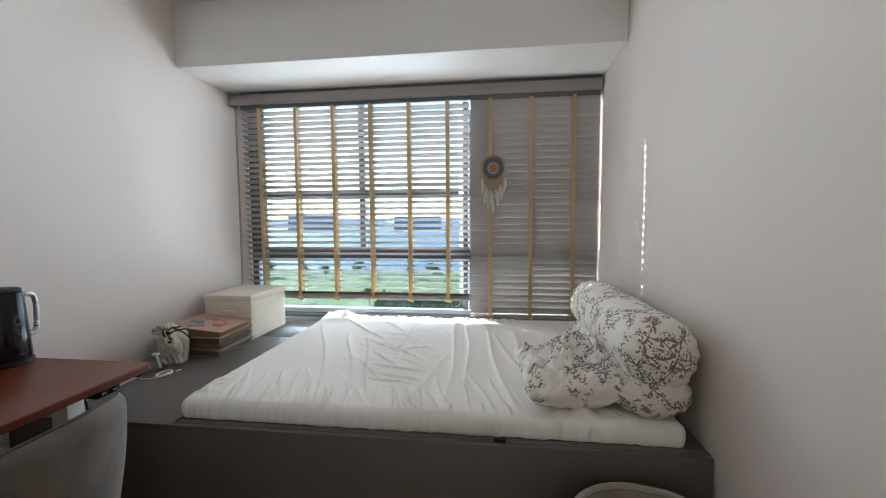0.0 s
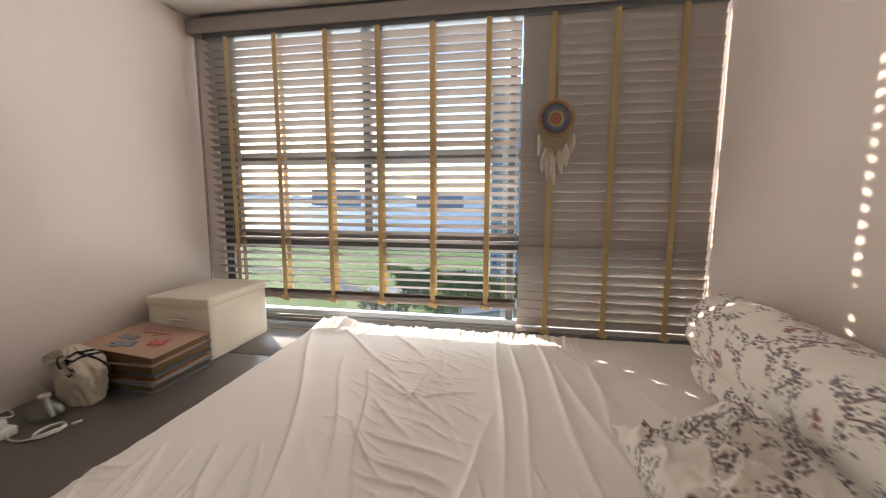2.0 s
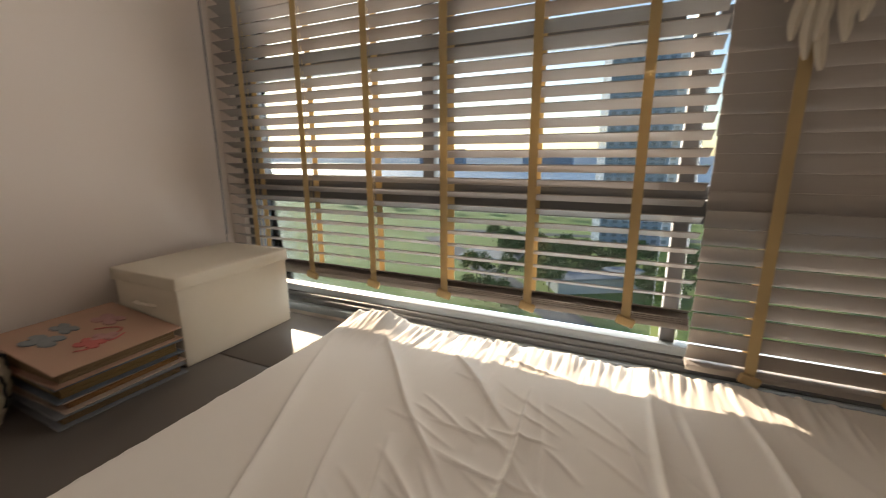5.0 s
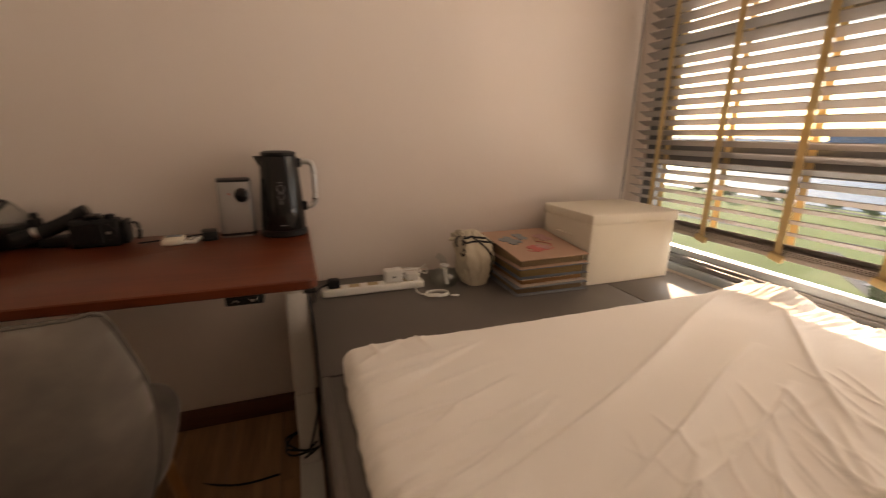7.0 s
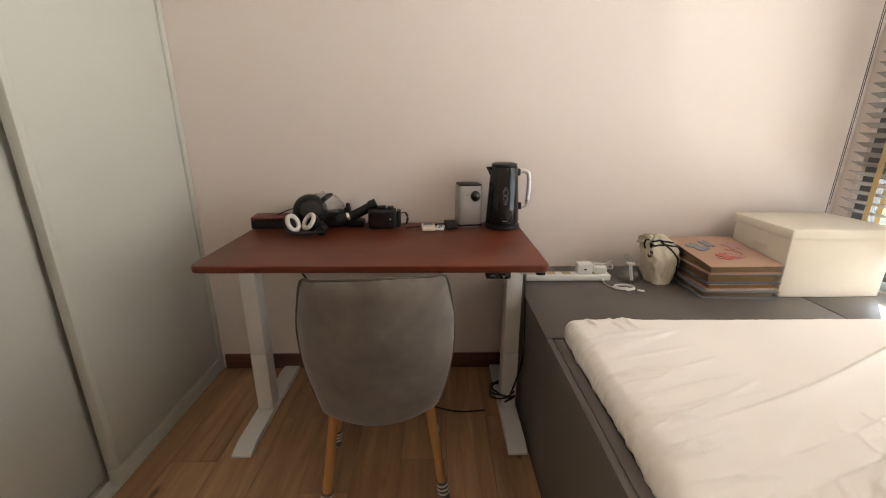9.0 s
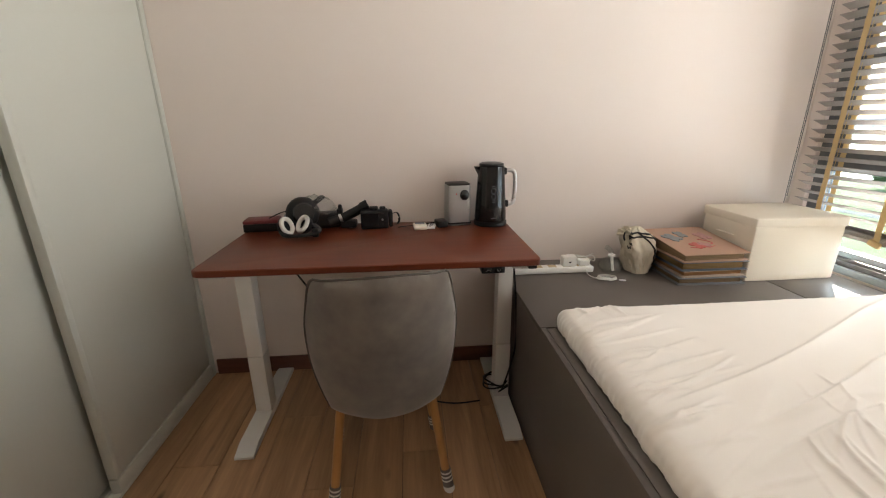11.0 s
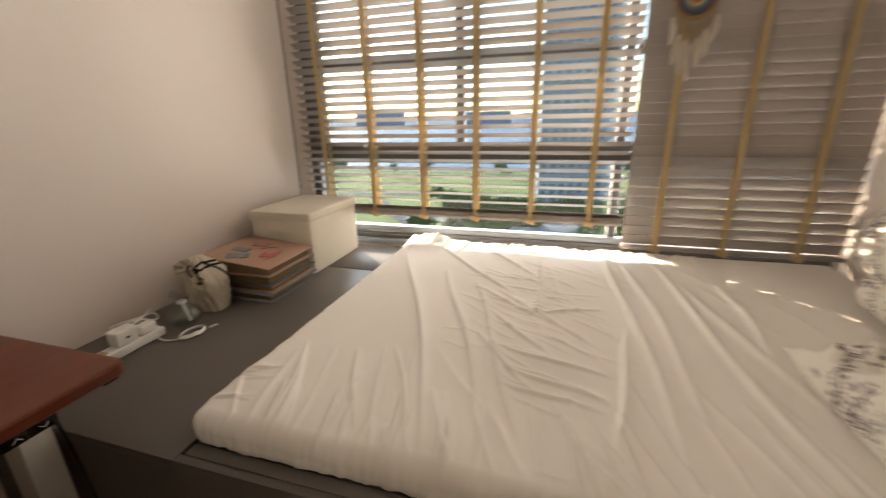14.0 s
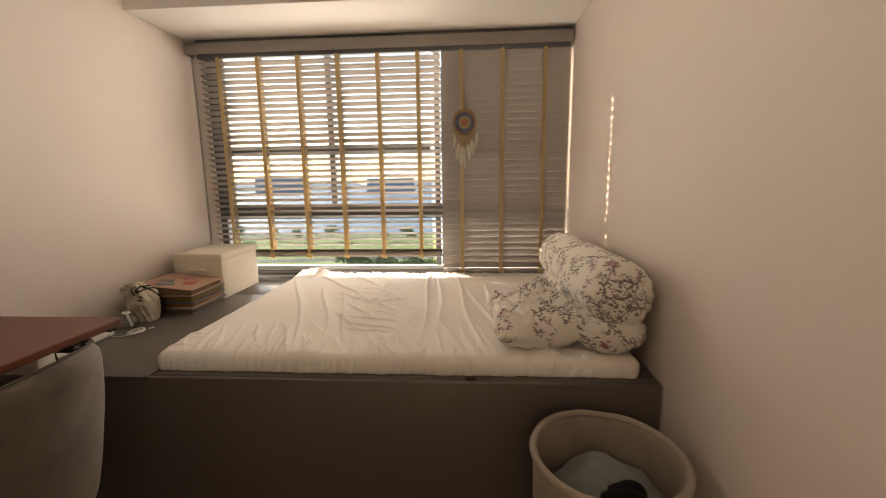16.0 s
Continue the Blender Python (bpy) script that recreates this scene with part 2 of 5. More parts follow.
VELVET = mat("grey_velvet", (0.185, 0.152, 0.127), 0.9, vary=0.5, scale=4, bump=0.12, fine=22, sheen=0.35, dark=(0.085, 0.07, 0.06))
PIPING = mat("velvet_piping", (0.10, 0.085, 0.072), 0.9, fine=400)
BEECH = wood("beech_leg", (0.52, 0.27, 0.10), (0.38, 0.18, 0.06), "z", 0.4, 0.05, coat=0.2)
SOCK = mat("sock_grey", (0.16, 0.14, 0.13), 0.95, vary=0.15, fine=400, bump=0.4)
WHITECLOTH = mat("white_knit", (0.72, 0.70, 0.66), 0.95, fine=400, bump=0.3)
CREAM = mat("cream_canvas", (0.74, 0.68, 0.58), 0.85, vary=0.05, fine=380, bump=0.2)
WHITEPLASTIC = mat("white_plastic", (0.78, 0.77, 0.74), 0.35, vary=0.03, bump=0.02)
STEEL = mat("brushed_steel", (0.62, 0.62, 0.62), 0.28, 1.0, vary=0.05, fine=300, stretch=(1, 1, 8))
SILVER = mat("silver_shell", (0.40, 0.40, 0.40), 0.35, 0.7, vary=0.05, fine=300)
PANE = pane_glass("window_glass")
THINGLASS = pane_glass("bottle_glass", (0.92, 0.94, 0.93), 1.45, 0.04, 0.07)
FILM = pane_glass("plastic_film", (0.88, 0.89, 0.88), 1.45, 0.12, 0.10)
CHROME = mat("bright_chrome", (0.80, 0.80, 0.79), 0.3, 0.5, vary=0.05, fine=300)
CANVAS = mat("pouch_canvas", (0.57, 0.51, 0.41), 0.9, vary=0.08, fine=380, bump=0.25)
LINEN = mat("basket_linen", (0.42, 0.36, 0.30), 0.95, vary=0.45, scale=7, fine=320, bump=0.4)
PAPER = mat("page_edges", (0.50, 0.39, 0.25), 0.9, vary=0.2, scale=3, fine=300, bump=0.3, stretch=(1, 1, 14))


# ---- mesh helpers ----
def bm_box(x0, x1, y0, y1, z0, z1, bevel=0.0, seg=2):
    bm = bmesh.new()
    bmesh.ops.create_cube(bm, size=1)
    bmesh.ops.scale(bm, vec=(x1 - x0, y1 - y0, z1 - z0), verts=bm.verts)
    bmesh.ops.translate(bm, vec=((x0 + x1) / 2, (y0 + y1) / 2, (z0 + z1) / 2), verts=bm.verts)
    if bevel:
        bmesh.ops.bevel(bm, geom=bm.edges[:], offset=bevel, segments=seg, profile=0.5, affect="EDGES")
    return bm


def bm_rings(rings, close=True, caps=True):
    """Skin over rings of equally many points."""
    bm = bmesh.new()
    vs = [[bm.verts.new(p) for p in r] for r in rings]
    n = len(rings[0])
    for a, b in zip(vs, vs[1:]):
        for i in range(n if close else n - 1):
            j = (i + 1) % n
            bm.faces.new((a[i], a[j], b[j], b[i]))
    if caps and close:
        bm.faces.new(vs[0][::-1])
        bm.faces.new(vs[-1])
    bmesh.ops.recalc_face_normals(bm, faces=bm.faces)
    return bm


def bm_lathe(profile, seg=32, sx=1.0, sy=1.0, wob=0.0):
    rings = []
    for r, z in profile:
        rings.append([(r * sx * math.cos(a) * (1 + wob * noise.noise((math.cos(a) * 2, math.sin(a) * 2, z * 12))),
                       r * sy * math.sin(a) * (1 + wob * noise.noise((math.cos(a) * 2, math.sin(a) * 2, z * 12 + 5))), z)
                      for a in (2 * math.pi * i / seg for i in range(seg))])
    return bm_rings(rings)


def bm_tube(points, radius, seg=8, flat=1.0, steps=6, closed=False):
    """A round or flattened tube along a smooth line through the points."""
    pts = [Vector(p) for p in points]
    line = []
    m = len(pts)
    for i in range(m if closed else m - 1):
        p0 = pts[(i - 1) % m] if closed or i > 0 else pts[0]
        p1, p2 = pts[i], pts[(i + 1) % m]
        p3 = pts[(i + 2) % m] if closed or i + 2 < m else pts[-1]
        for k in range(steps):
            u = k / steps
            line.append(0.5 * ((2 * p1) + (p2 - p0) * u + (2 * p0 - 5 * p1 + 4 * p2 - p3) * u * u + (3 * p1 - p0 - 3 * p2 + p3) * u ** 3))
    line.append(pts[0] if closed else pts[-1])
    rings = []
    up = Vector((0, 0, 1))
    for i, p in enumerate(line):
        d = (line[min(i + 1, len(line) - 1)] - line[max(i - 1, 0)]).normalized()
        side = d.cross(up)
        if side.length < 0.05:
            side = d.cross(Vector((1, 0, 0)))
        side.normalize()
        nrm = side.cross(d).normalized()
        rings.append([tuple(p + side * radius * math.cos(a) + nrm * radius * flat * math.sin(a)) for a in (2 * math.pi * k / seg for k in range(seg))])
    return bm_rings(rings)


def bm_join(*parts):
    out = bmesh.new()
    for b in parts:
        me = bpy.data.meshes.new("tmp")
        b.to_mesh(me)
        b.free()
        out.from_mesh(me)
        bpy.data.meshes.remove(me)
    return out


def bm_move(bm, m):
    bmesh.ops.transform(bm, matrix=m, verts=bm.verts)
    return bm


def bm_sphere(c, r, u=16, v=10, scale=(1, 1, 1)):
    bm = bmesh.new()
    bmesh.ops.create_uvsphere(bm, u_segments=u, v_segments=v, radius=r)
    bmesh.ops.scale(bm, vec=scale, verts=bm.verts)
    bmesh.ops.translate(bm, vec=c, verts=bm.verts)
    return bm


def part(name, bm, material, parent=None, label="", smooth=40):
    """Links a bmesh as one mesh object under a thing or a part."""
    me = bpy.data.meshes.new(name)
    if smooth:
        for f in bm.faces:
            f.smooth = True
        for e in bm.edges:
            if len(e.link_faces) == 2 and e.calc_face_angle(0) > radians(smooth):
                e.smooth = False
    bm.to_mesh(me)
    bm.free()
    me.materials.append(material)
    o = new(name, me)
    if parent:
        o.parent = parent
    if label:
        tagged(o, label)
    return o


def thing(name, label, category, at=(0, 0, 0), turn=0, group="", kind=""):
    o = new(name)
    o.empty_display_size = 0.05
    o.matrix_world = pose(*at, 0, 0, turn)
    return tagged(o, label, category, group, kind)


def struct(name, bm, material, label, category):
    return tagged(part(name, bm, material), label, category, kind="structure")

# ---- the room ----
XW, XE, YN, YS, ZC = -1.97, 0.682, 2.968, -2.0, 2.67
BEAM_Y, BEAM_Z, PLAT_Y, PLAT_Z = 2.397, 2.29, 1.393, 0.578
struct("floor", bm_box(XW - 0.1, XE + 0.1, YS - 0.1, YN + 0.1, -0.12, -0.006), JOINT, "dark bed under the wood-look floor planks", "floor")
struct("wall_west", bm_box(XW - 0.15, XW, YS - 0.15, YN + 0.25, -0.1, ZC), PAINT, "plain cream painted wall beside the desk", "wall")
struct("wall_east", bm_box(XE, XE + 0.15, YS - 0.15, YN + 0.25, -0.1, ZC), PAINT, "plain cream painted wall beside the bolsters", "wall")
struct("wall_south", bm_join(bm_box(XW, -0.42, YS - 0.15, YS, -0.1, ZC), bm_box(0.48, XE, YS - 0.15, YS, -0.1, ZC), bm_box(-0.42, 0.48, YS - 0.15, YS, 2.1, ZC)),
       PAINT, "plain cream wall with the doorway", "wall")
struct("wall_hall", bm_box(XW, XE, YS - 1.0, YS - 0.9, -0.1, ZC), PAINT, "plain wall of the passage behind the doorway", "wall")
struct("ceiling", bm_box(XW - 0.15, XE + 0.15, YS - 1.0, YN + 0.25, ZC, ZC + 0.15), CEIL, "flat white painted ceiling", "ceiling")
struct("ceiling_beam", bm_box(XW, XE, BEAM_Y, YN + 0.1, BEAM_Z, ZC - 0.002, 0.004), CEIL, "white painted beam over the window bay", "beam")
struct("wall_north", bm_join(bm_box(XW, XE, YN, YN + 0.1, -0.1, 0.60), bm_box(XW, -1.89, YN, YN + 0.1, 0.60, BEAM_Z), bm_box(0.668, XE, YN, YN + 0.1, 0.60, BEAM_Z),
                             bm_box(-1.89, 0.668, YN, YN + 0.1, 2.25, BEAM_Z)), PAINT, "window wall painted cream", "wall")
for nm, args in (("baseboard_west", (XW, XW + 0.014, -0.11, PLAT_Y, 0, 0.085)), ("baseboard_east", (XE - 0.014, XE, YS, PLAT_Y, 0, 0.085))):
    struct(nm, bm_box(*args, 0.003), SKIRT, "dark red-brown wooden skirting board", "baseboard")


# window: fixed lower lights, sliding upper sashes
def window():
    w = thing("window_1", "wide grey aluminium window with sliding sashes over fixed panes", "window", (0, YN + 0.02, 0), kind="structure")
    x0, x1, z0, z1 = -1.889, 0.667, 0.60, 2.249
    for nm, a in (("window_frame", (x0, x1, 0, 0.075, z0, z0 + 0.05)), ("window_frame", (x0, x1, 0, 0.075, z1 - 0.05, z1)),
                  ("window_frame", (x0, x0 + 0.05, 0, 0.075, z0 + 0.05, z1 - 0.05)), ("window_frame", (x1 - 0.05, x1, 0, 0.075, z0 + 0.05, z1 - 0.05)),
                  ("lower_rail", (x0 + 0.05, x1 - 0.05, 0.012, 0.06, z0 + 0.0505, z0 + 0.08)), ("transom", (x0 + 0.05, x1 - 0.05, -0.005, 0.08, 1.04, 1.10)), ("sash_stile", (-1.022, -0.98, 0.0, 0.045, 1.142, z1 - 0.05)),
                  ("sash_rail", (x0 + 0.05, -0.281, 0.003, 0.04, 1.513, 1.568)), ("sash_rail", (-0.209, x1 - 0.05, 0.003, 0.04, 1.513, 1.568)), ("sash_rail", (x0 + 0.05, x1 - 0.05, 0.006, 0.045, 1.104, 1.14)),
                  ("sash_stile", (x0 + 0.052, x0 + 0.10, 0.008, 0.045, 1.142, z1 - 0.05)),
                  ("mullion", (-0.255, -0.215, 0.035, 0.075, z0 + 0.0805, 1.04)), ("mullion", (-0.255, -0.215, 0.04, 0.075, 1.142, z1 - 0.05))):
        part(nm, bm_box(*a, 0.003), PALEFRAME if nm == "lower_rail" else FRAME, w)
    for a in ((x0 + 0.05, -0.28, z0 + 0.0805, 1.04), (-0.21, x1 - 0.05, z0 + 0.0805, 1.04), (x0 + 0.05, -0.28, 1.14, z1 - 0.05), (-0.21, x1 - 0.05, 1.14, z1 - 0.05)):
        g = part("pane", bm_box(a[0], a[1], 0.05, 0.056, a[2], a[3]), PANE, w)
        g.visible_shadow = False
    part("window_sill", bm_box(XW + 0.002, XE - 0.002, -0.028, 0.0, 0.58, 0.612, 0.004), PALEFRAME, w, "pale blue-grey sill")
    part("window_track", bm_box(x0, x1, -0.012, -0.0005, 0.6125, 0.635, 0.002), FRAME, w)


window()


# ---- venetian blinds ----
def slat_mesh(length, width=0.05, thick=0.003, tilt=0.0):
    """A slightly crowned wooden slat along x, tilted about its length: inner edge up."""
    n = 5
    rings = []
    for x in (0, length):
        top, bot = [], []
        for i in range(n):
            u = i / (n - 1) - 0.5
            crown = 0.0012 * (1 - 4 * u * u)
            top.append((u * width, crown + thick / 2))
            bot.append((u * width, crown - thick / 2))
        ring = top + bot[::-1]
        c, s = math.cos(tilt), math.sin(tilt)
        rings.append([(x, a * c + b * s, -a * s + b * c) for a, b in ring])
    return bm_rings(rings)


def blind(name, x0, x1, top, bottom, tapes, tilt_at, label, pitch, spare=0):
    b = thing(name, label, "blind", (x0, 2.93, 0), group="blinds at the window")
    part("headrail", bm_box(0.002, x1 - x0 - 0.002, -0.028, 0.034, top, 2.288, 0.003), FRAME, b)
    n = int((top - bottom - 0.045) / pitch) + 1
    cache = {}
    for i in range(n):
        z = bottom + 0.045 + i * pitch
        tilt = round(tilt_at(z), 2)
        jit = 0.004 * noise.noise((i * 1.7, x0, 3))
        if tilt not in cache:
            o = part("slat", slat_mesh(x1 - x0 - 0.012, tilt=tilt), SLAT, b)
            cache[tilt] = o.data
        else:
            o = new("slat", cache[tilt])
            o.parent = b
        o.location = (0.006 + jit, 0, z)
        o.rotation_euler = (0.05 * noise.noise((i * 1.3, 4.5, x0)), 0.0012 * noise.noise((i, x0, 9)), 0)
    part("bottom_rail", bm_box(0.004, x1 - x0 - 0.004, -0.026, 0.026, bottom, bottom + 0.018, 0.004), SLAT, b)
    for k in range(spare):
        part("stacked_slat", bm_box(0.006, x1 - x0 - 0.006, -0.025, 0.025, bottom + 0.0195 + k * 0.0055, bottom + 0.0232 + k * 0.0055, 0.0008, 1), SLAT, b)
    for t in tapes:
        for side, y in (("front_tape", -0.0285), ("back_tape", 0.0275)):
            w = 0.0125
            rings = []
            m = 60
            for j in range(m + 1):
                z = bottom - 0.004 + (top - bottom + 0.01) * j / m
                e = y + 0.0012 * math.sin(j * 2.1 + t)
                rings.append([(t - x0 - w, e - 0.0006, z), (t - x0 + w, e - 0.0006, z), (t - x0 + w, e + 0.0006, z), (t - x0 - w, e + 0.0006, z)])
            part(side, bm_rings(rings), TAPE, b)
        part("tape_knot", bm_move(bm_box(-0.024, 0.024, -0.012, 0.004, -0.013, 0.012, 0.004), pose(t - x0, -0.027, bottom + 0.006, 4, 18, 8)), TAPE, b)
        part("lift_cord", bm_tube([(t - x0, -0.002, bottom + 0.01), (t - x0, -0.002, top)], 0.0012, 5, steps=1), TAPE, b)
    return b


blind("open_blind", -1.892, -0.194, 2.165, 0.767, (-1.745, -1.465, -1.182, -0.904, -0.626, -0.352), lambda z: radians(24), "grey-brown wooden venetian blind with open slats and golden tapes", 0.0413, spare=3)
blind("closed_blind", -0.1985, 0.674, 2.165, 0.658, (-0.055, 0.22, 0.50), lambda z: radians(75 if z > 1.08 else 66.5), "grey-brown wooden venetian blind with slats turned closed", 0.045)
val = thing("blind_valance", "grey-brown wooden valance across the tops of the blinds", "valance", (0, 2.885, 0))
part("board", bm_box(-1.962, 0.672, -0.008, 0.008, 2.19, 2.262, 0.003), SLAT, val)
part("return_end", bm_box(-1.962, -1.948, 0.0085, 0.11, 2.19, 2.262, 0.002), SLAT, val)
cordset = thing("pull_cord", "thin white lift cord with a tassel beside the closed blind", "cord", (0.664, 2.895, 0))
part("cord", bm_tube([(0, 0, 2.19), (0.001, 0, 1.5), (0, 0, 0.86)], 0.0016, 6), WHITEPLASTIC, cordset)
part("tassel", bm_lathe([(0.004, 0), (0.011, 0.002), (0.011, 0.04), (0.006, 0.05), (0.002, 0.054)], 12), WHITEPLASTIC, cordset).location = (0, 0, 0.805)
cl = thing("pull_cord", "thin grey lift cord beside the open blind", "cord", (-1.93, 2.9, 0))
part("cord", bm_tube([(0, 0, 2.19), (0.004, 0, 1.5), (0, 0, 0.86)], 0.0018, 6), FRAME, cl)
part("cord", bm_tube([(0.01, 0, 2.19), (0.012, 0, 1.4), (0.009, 0, 0.9)], 0.0018, 6), FRAME, cl)


# ---- wardrobe with sliding doors ----
def wardrobe():
    w = thing("wardrobe", "tall pale grey wardrobe with flat sliding doors, closed", "wardrobe", (0, 0, 0))
    xa, xb = XW + 0.002, -0.62
    part("carcass", bm_box(xa, xb, -0.80, -0.235, 0.0, 2.66, 0.002), SATIN, w)
    part("side_stile", bm_box(xa, xa + 0.03, -0.234, -0.125, 0.0, 2.66, 0.002), SATIN, w)
    d1 = part("door", bm_box(xa + 0.034, -1.230, -0.160, -0.132, 0.076, 2.6, 0.003), SATIN, w)
    part("edge_profile", bm_box(-1.2295, -1.205, -0.163, -0.129, 0.076, 2.6, 0.003), SATIN, d1)
    part("door", bm_box(-1.30, xb, -0.212, -0.184, 0.03, 2.6, 0.003), SATIN, w)
    part("bottom_track", bm_join(bm_box(xa + 0.031, xb, -0.234, -0.128, 0.0, 0.012, 0.001), bm_box(xa + 0.031, xb, -0.175, -0.169, 0.0122, 0.024, 0.001)), SATIN, w)
    part("plinth", bm_box(xa + 0.031, -1.205, -0.162, -0.1285, 0.0125, 0.071, 0.002), SATIN, w)
    part("top_track", bm_box(xa + 0.031, xb, -0.234, -0.125, 2.61, 2.66, 0.002), SATIN, w)


wardrobe()
# the short wall beside the wardrobe's end
struct("wall_stub", bm_box(-0.615, -0.55, YS, -0.235, -0.1, ZC), PAINT, "short cream wall at the wardrobe's end", "wall")


# ---- platform bed ----
def platform():
    b = thing("platform_bed", "built-in grey laminate platform with lift-up storage lids", "bed platform", (0, 0, 0))
    x0, x1, y0, y1 = XW + 0.002, XE - 0.002, PLAT_Y, 2.938
    part("front_panel", bm_box(x0, x1, y0, y0 + 0.02, 0.0, PLAT_Z - 0.002, 0.0015), LAMINATE, b)
    part("carcass", bm_box(x0, x1, y0 + 0.021, y1, 0.0, PLAT_Z - 0.022), LAMINATE, b)
    lip = y0 + 0.055
    part("front_rail", bm_join(bm_box(-1.235, -0.02, y0 + 0.0205, lip - 0.002, PLAT_Z - 0.021, PLAT_Z, 0.001), bm_box(0.02, x1, y0 + 0.0205, lip - 0.002, PLAT_Z - 0.021, PLAT_Z, 0.001)), LAMINATE, b)
    part("side_board", bm_box(x0, -1.245, y0 - 0.001, 2.552, PLAT_Z - 0.021, PLAT_Z, 0.0015), LAMINATE, b)
    part("side_board", bm_box(x0, -1.245, 2.558, y1, PLAT_Z - 0.021, PLAT_Z, 0.0015), LAMINATE, b)
    for a, c in ((-1.238, -0.60), (-0.594, 0.046), (0.052, x1)):
        part("lid", bm_box(a, c, lip + 0.003, y1, PLAT_Z - 0.021, PLAT_Z, 0.0015), LAMINATE, b)
    part("finger_slot", bm_box(-0.02, 0.02, y0 + 0.022, lip, PLAT_Z - 0.0212, PLAT_Z - 0.012), BLACK, b)
    part("finger_slot", bm_box(-1.244, -1.237, y0 + 0.022, lip + 0.07, PLAT_Z - 0.0212, PLAT_Z - 0.004), BLACK, b)


platform()


def mattress():
    """A thin mattress in a loose fitted sheet: long drawn folds and small creases."""
    random.seed(7)
    x0, x1, y0, y1, zb, zt, r = -1.258, 0.628, 1.443, 2.90, PLAT_Z + 0.001, 0.652, 0.038
    LONG = ((-1.19, 2.7, -0.74, 1.6), (-0.9, 2.4, -0.66, 1.75), (-0.76, 2.3, -0.55, 1.66), (-0.27, 2.8, -0.22, 1.6), (-0.1, 2.7, 0.03, 1.66),
            (-0.03, 2.47, 0.1, 1.85), (0.1, 2.49, 0.09, 2.04), (-0.2, 2.62, -0.14, 1.78), (-0.26, 2.06, -0.33, 1.62))
    SHORT = ((-1.03, 2.73, -0.66, 2.32), (-0.76, 2.3, -0.5, 2.1), (-0.67, 2.29, -0.39, 2.0), (-0.69, 1.96, -0.53, 1.75), (-0.61, 1.91, -0.35, 1.84), (-0.59, 1.81, -0.35, 1.74),
             (-0.54, 2.62, -0.53, 2.18), (-0.78, 2.73, -0.58, 2.51), (-0.67, 2.11, -0.49, 1.91), (-0.55, 2.13, -0.35, 2.21), (-0.58, 1.74, -0.37, 1.7), (-1.0, 1.78, -0.88, 1.54))
    folds = [(a, w, h) for w, h, group in ((0.0105, 0.0165, LONG), (0.008, 0.0105, SHORT)) for a in group]
    for _ in range(64):
        cx, cy = max(-0.74, random.gauss(-0.52, 0.14)), random.gauss(2.15, 0.3)
        a, ln = random.gauss(-0.45, 0.28), random.uniform(0.03, 0.12)
        folds.append(((cx - ln * math.cos(a), cy - ln * math.sin(a), cx + ln * math.cos(a), cy + ln * math.sin(a)), random.uniform(0.0035, 0.006), random.uniform(0.002, 0.005)))
    for _ in range(64):
        cx, ln = random.uniform(-1.15, 0.5), random.uniform(0.05, 0.34)
        folds.append(((cx, 1.47, cx - ln * random.gauss(0.32, 0.14), 1.47 + ln), random.uniform(0.004, 0.008), random.uniform(0.005, 0.013)))
    for _ in range(12):
        cy, ln = random.uniform(1.47, 1.64), random.uniform(0.03, 0.11)
        folds.append(((-1.255, cy, -1.255 + ln, cy + ln * random.gauss(0.25, 0.3)), random.uniform(0.004, 0.008), random.uniform(0.002, 0.006)))
    for _ in range(16):
        cx, cy, a, ln = random.uniform(-0.75, 0.3), random.uniform(1.6, 2.7), random.gauss(1.85, 0.16), random.uniform(0.08, 0.25)
        folds.append(((cx - ln * math.cos(a), cy - ln * math.sin(a), cx + ln * math.cos(a), cy + ln * math.sin(a)), random.uniform(0.008, 0.016), random.uniform(0.002, 0.005)))
    lines = []
    for (xa, ya, xb, yb), w, h in folds:
        ln = math.hypot(xb - xa, yb - ya)
        lines.append((xa, ya, (xb - xa) / ln, (yb - ya) / ln, ln, w, h))

    side = 0.115
    nx, ny = 540, 420
    sx, sy = np.meshgrid(x0 + r - side + (x1 - x0 - 2 * r + 2 * side) * np.arange(nx + 1) / nx, y0 + r - side + (y1 - y0 - 2 * r + 2 * side) * np.arange(ny + 1) / ny)
    ix, iy = np.clip(sx, x0 + r, x1 - r), np.clip(sy, y0 + r, y1 - r)
    ox, oy = sx - ix, sy - iy
    d = np.hypot(ox, oy)

    def grain(fx, fy, k):
        return np.array([noise.noise((a * fx, b * fy, k)) for a, b in zip(ix.ravel(), iy.ravel())]).reshape(ix.shape)

    h = 0.005 * grain(3, 3, 1) + 0.0008 * grain(14, 9, 2)
    for xa, ya, c, s_, ln, w, amp in lines:
        u, v = (ix - xa) * c + (iy - ya) * s_, -(ix - xa) * s_ + (iy - ya) * c
        v = v + 0.014 * ln * np.sin(u / ln * 5 + xa * 20)
        e = u / ln
        fade = np.sin(math.pi * np.clip((e + 0.1) / 1.25, 0, 1)) ** 0.8
        h += amp * fade * np.where(v > 0, np.exp(-(np.abs(v) / (1.9 * w)) ** 1.15), np.exp(-(np.abs(v) / (0.6 * w)) ** 1.4))
    # the sheet gathers over the far edge and peaks at the far corner
    far = np.clip((iy - 2.62) / 0.26, 0, 2)
    h += np.where(ix < 0.12, far * far * (0.014 * grain(26, 5, 7) + 0.014 * grain(70, 8, 3) + 0.004), 0)
    h += 0.038 * np.exp(-((ix + 1.12) / 0.12) ** 2 - ((iy - 2.88) / 0.13) ** 2)
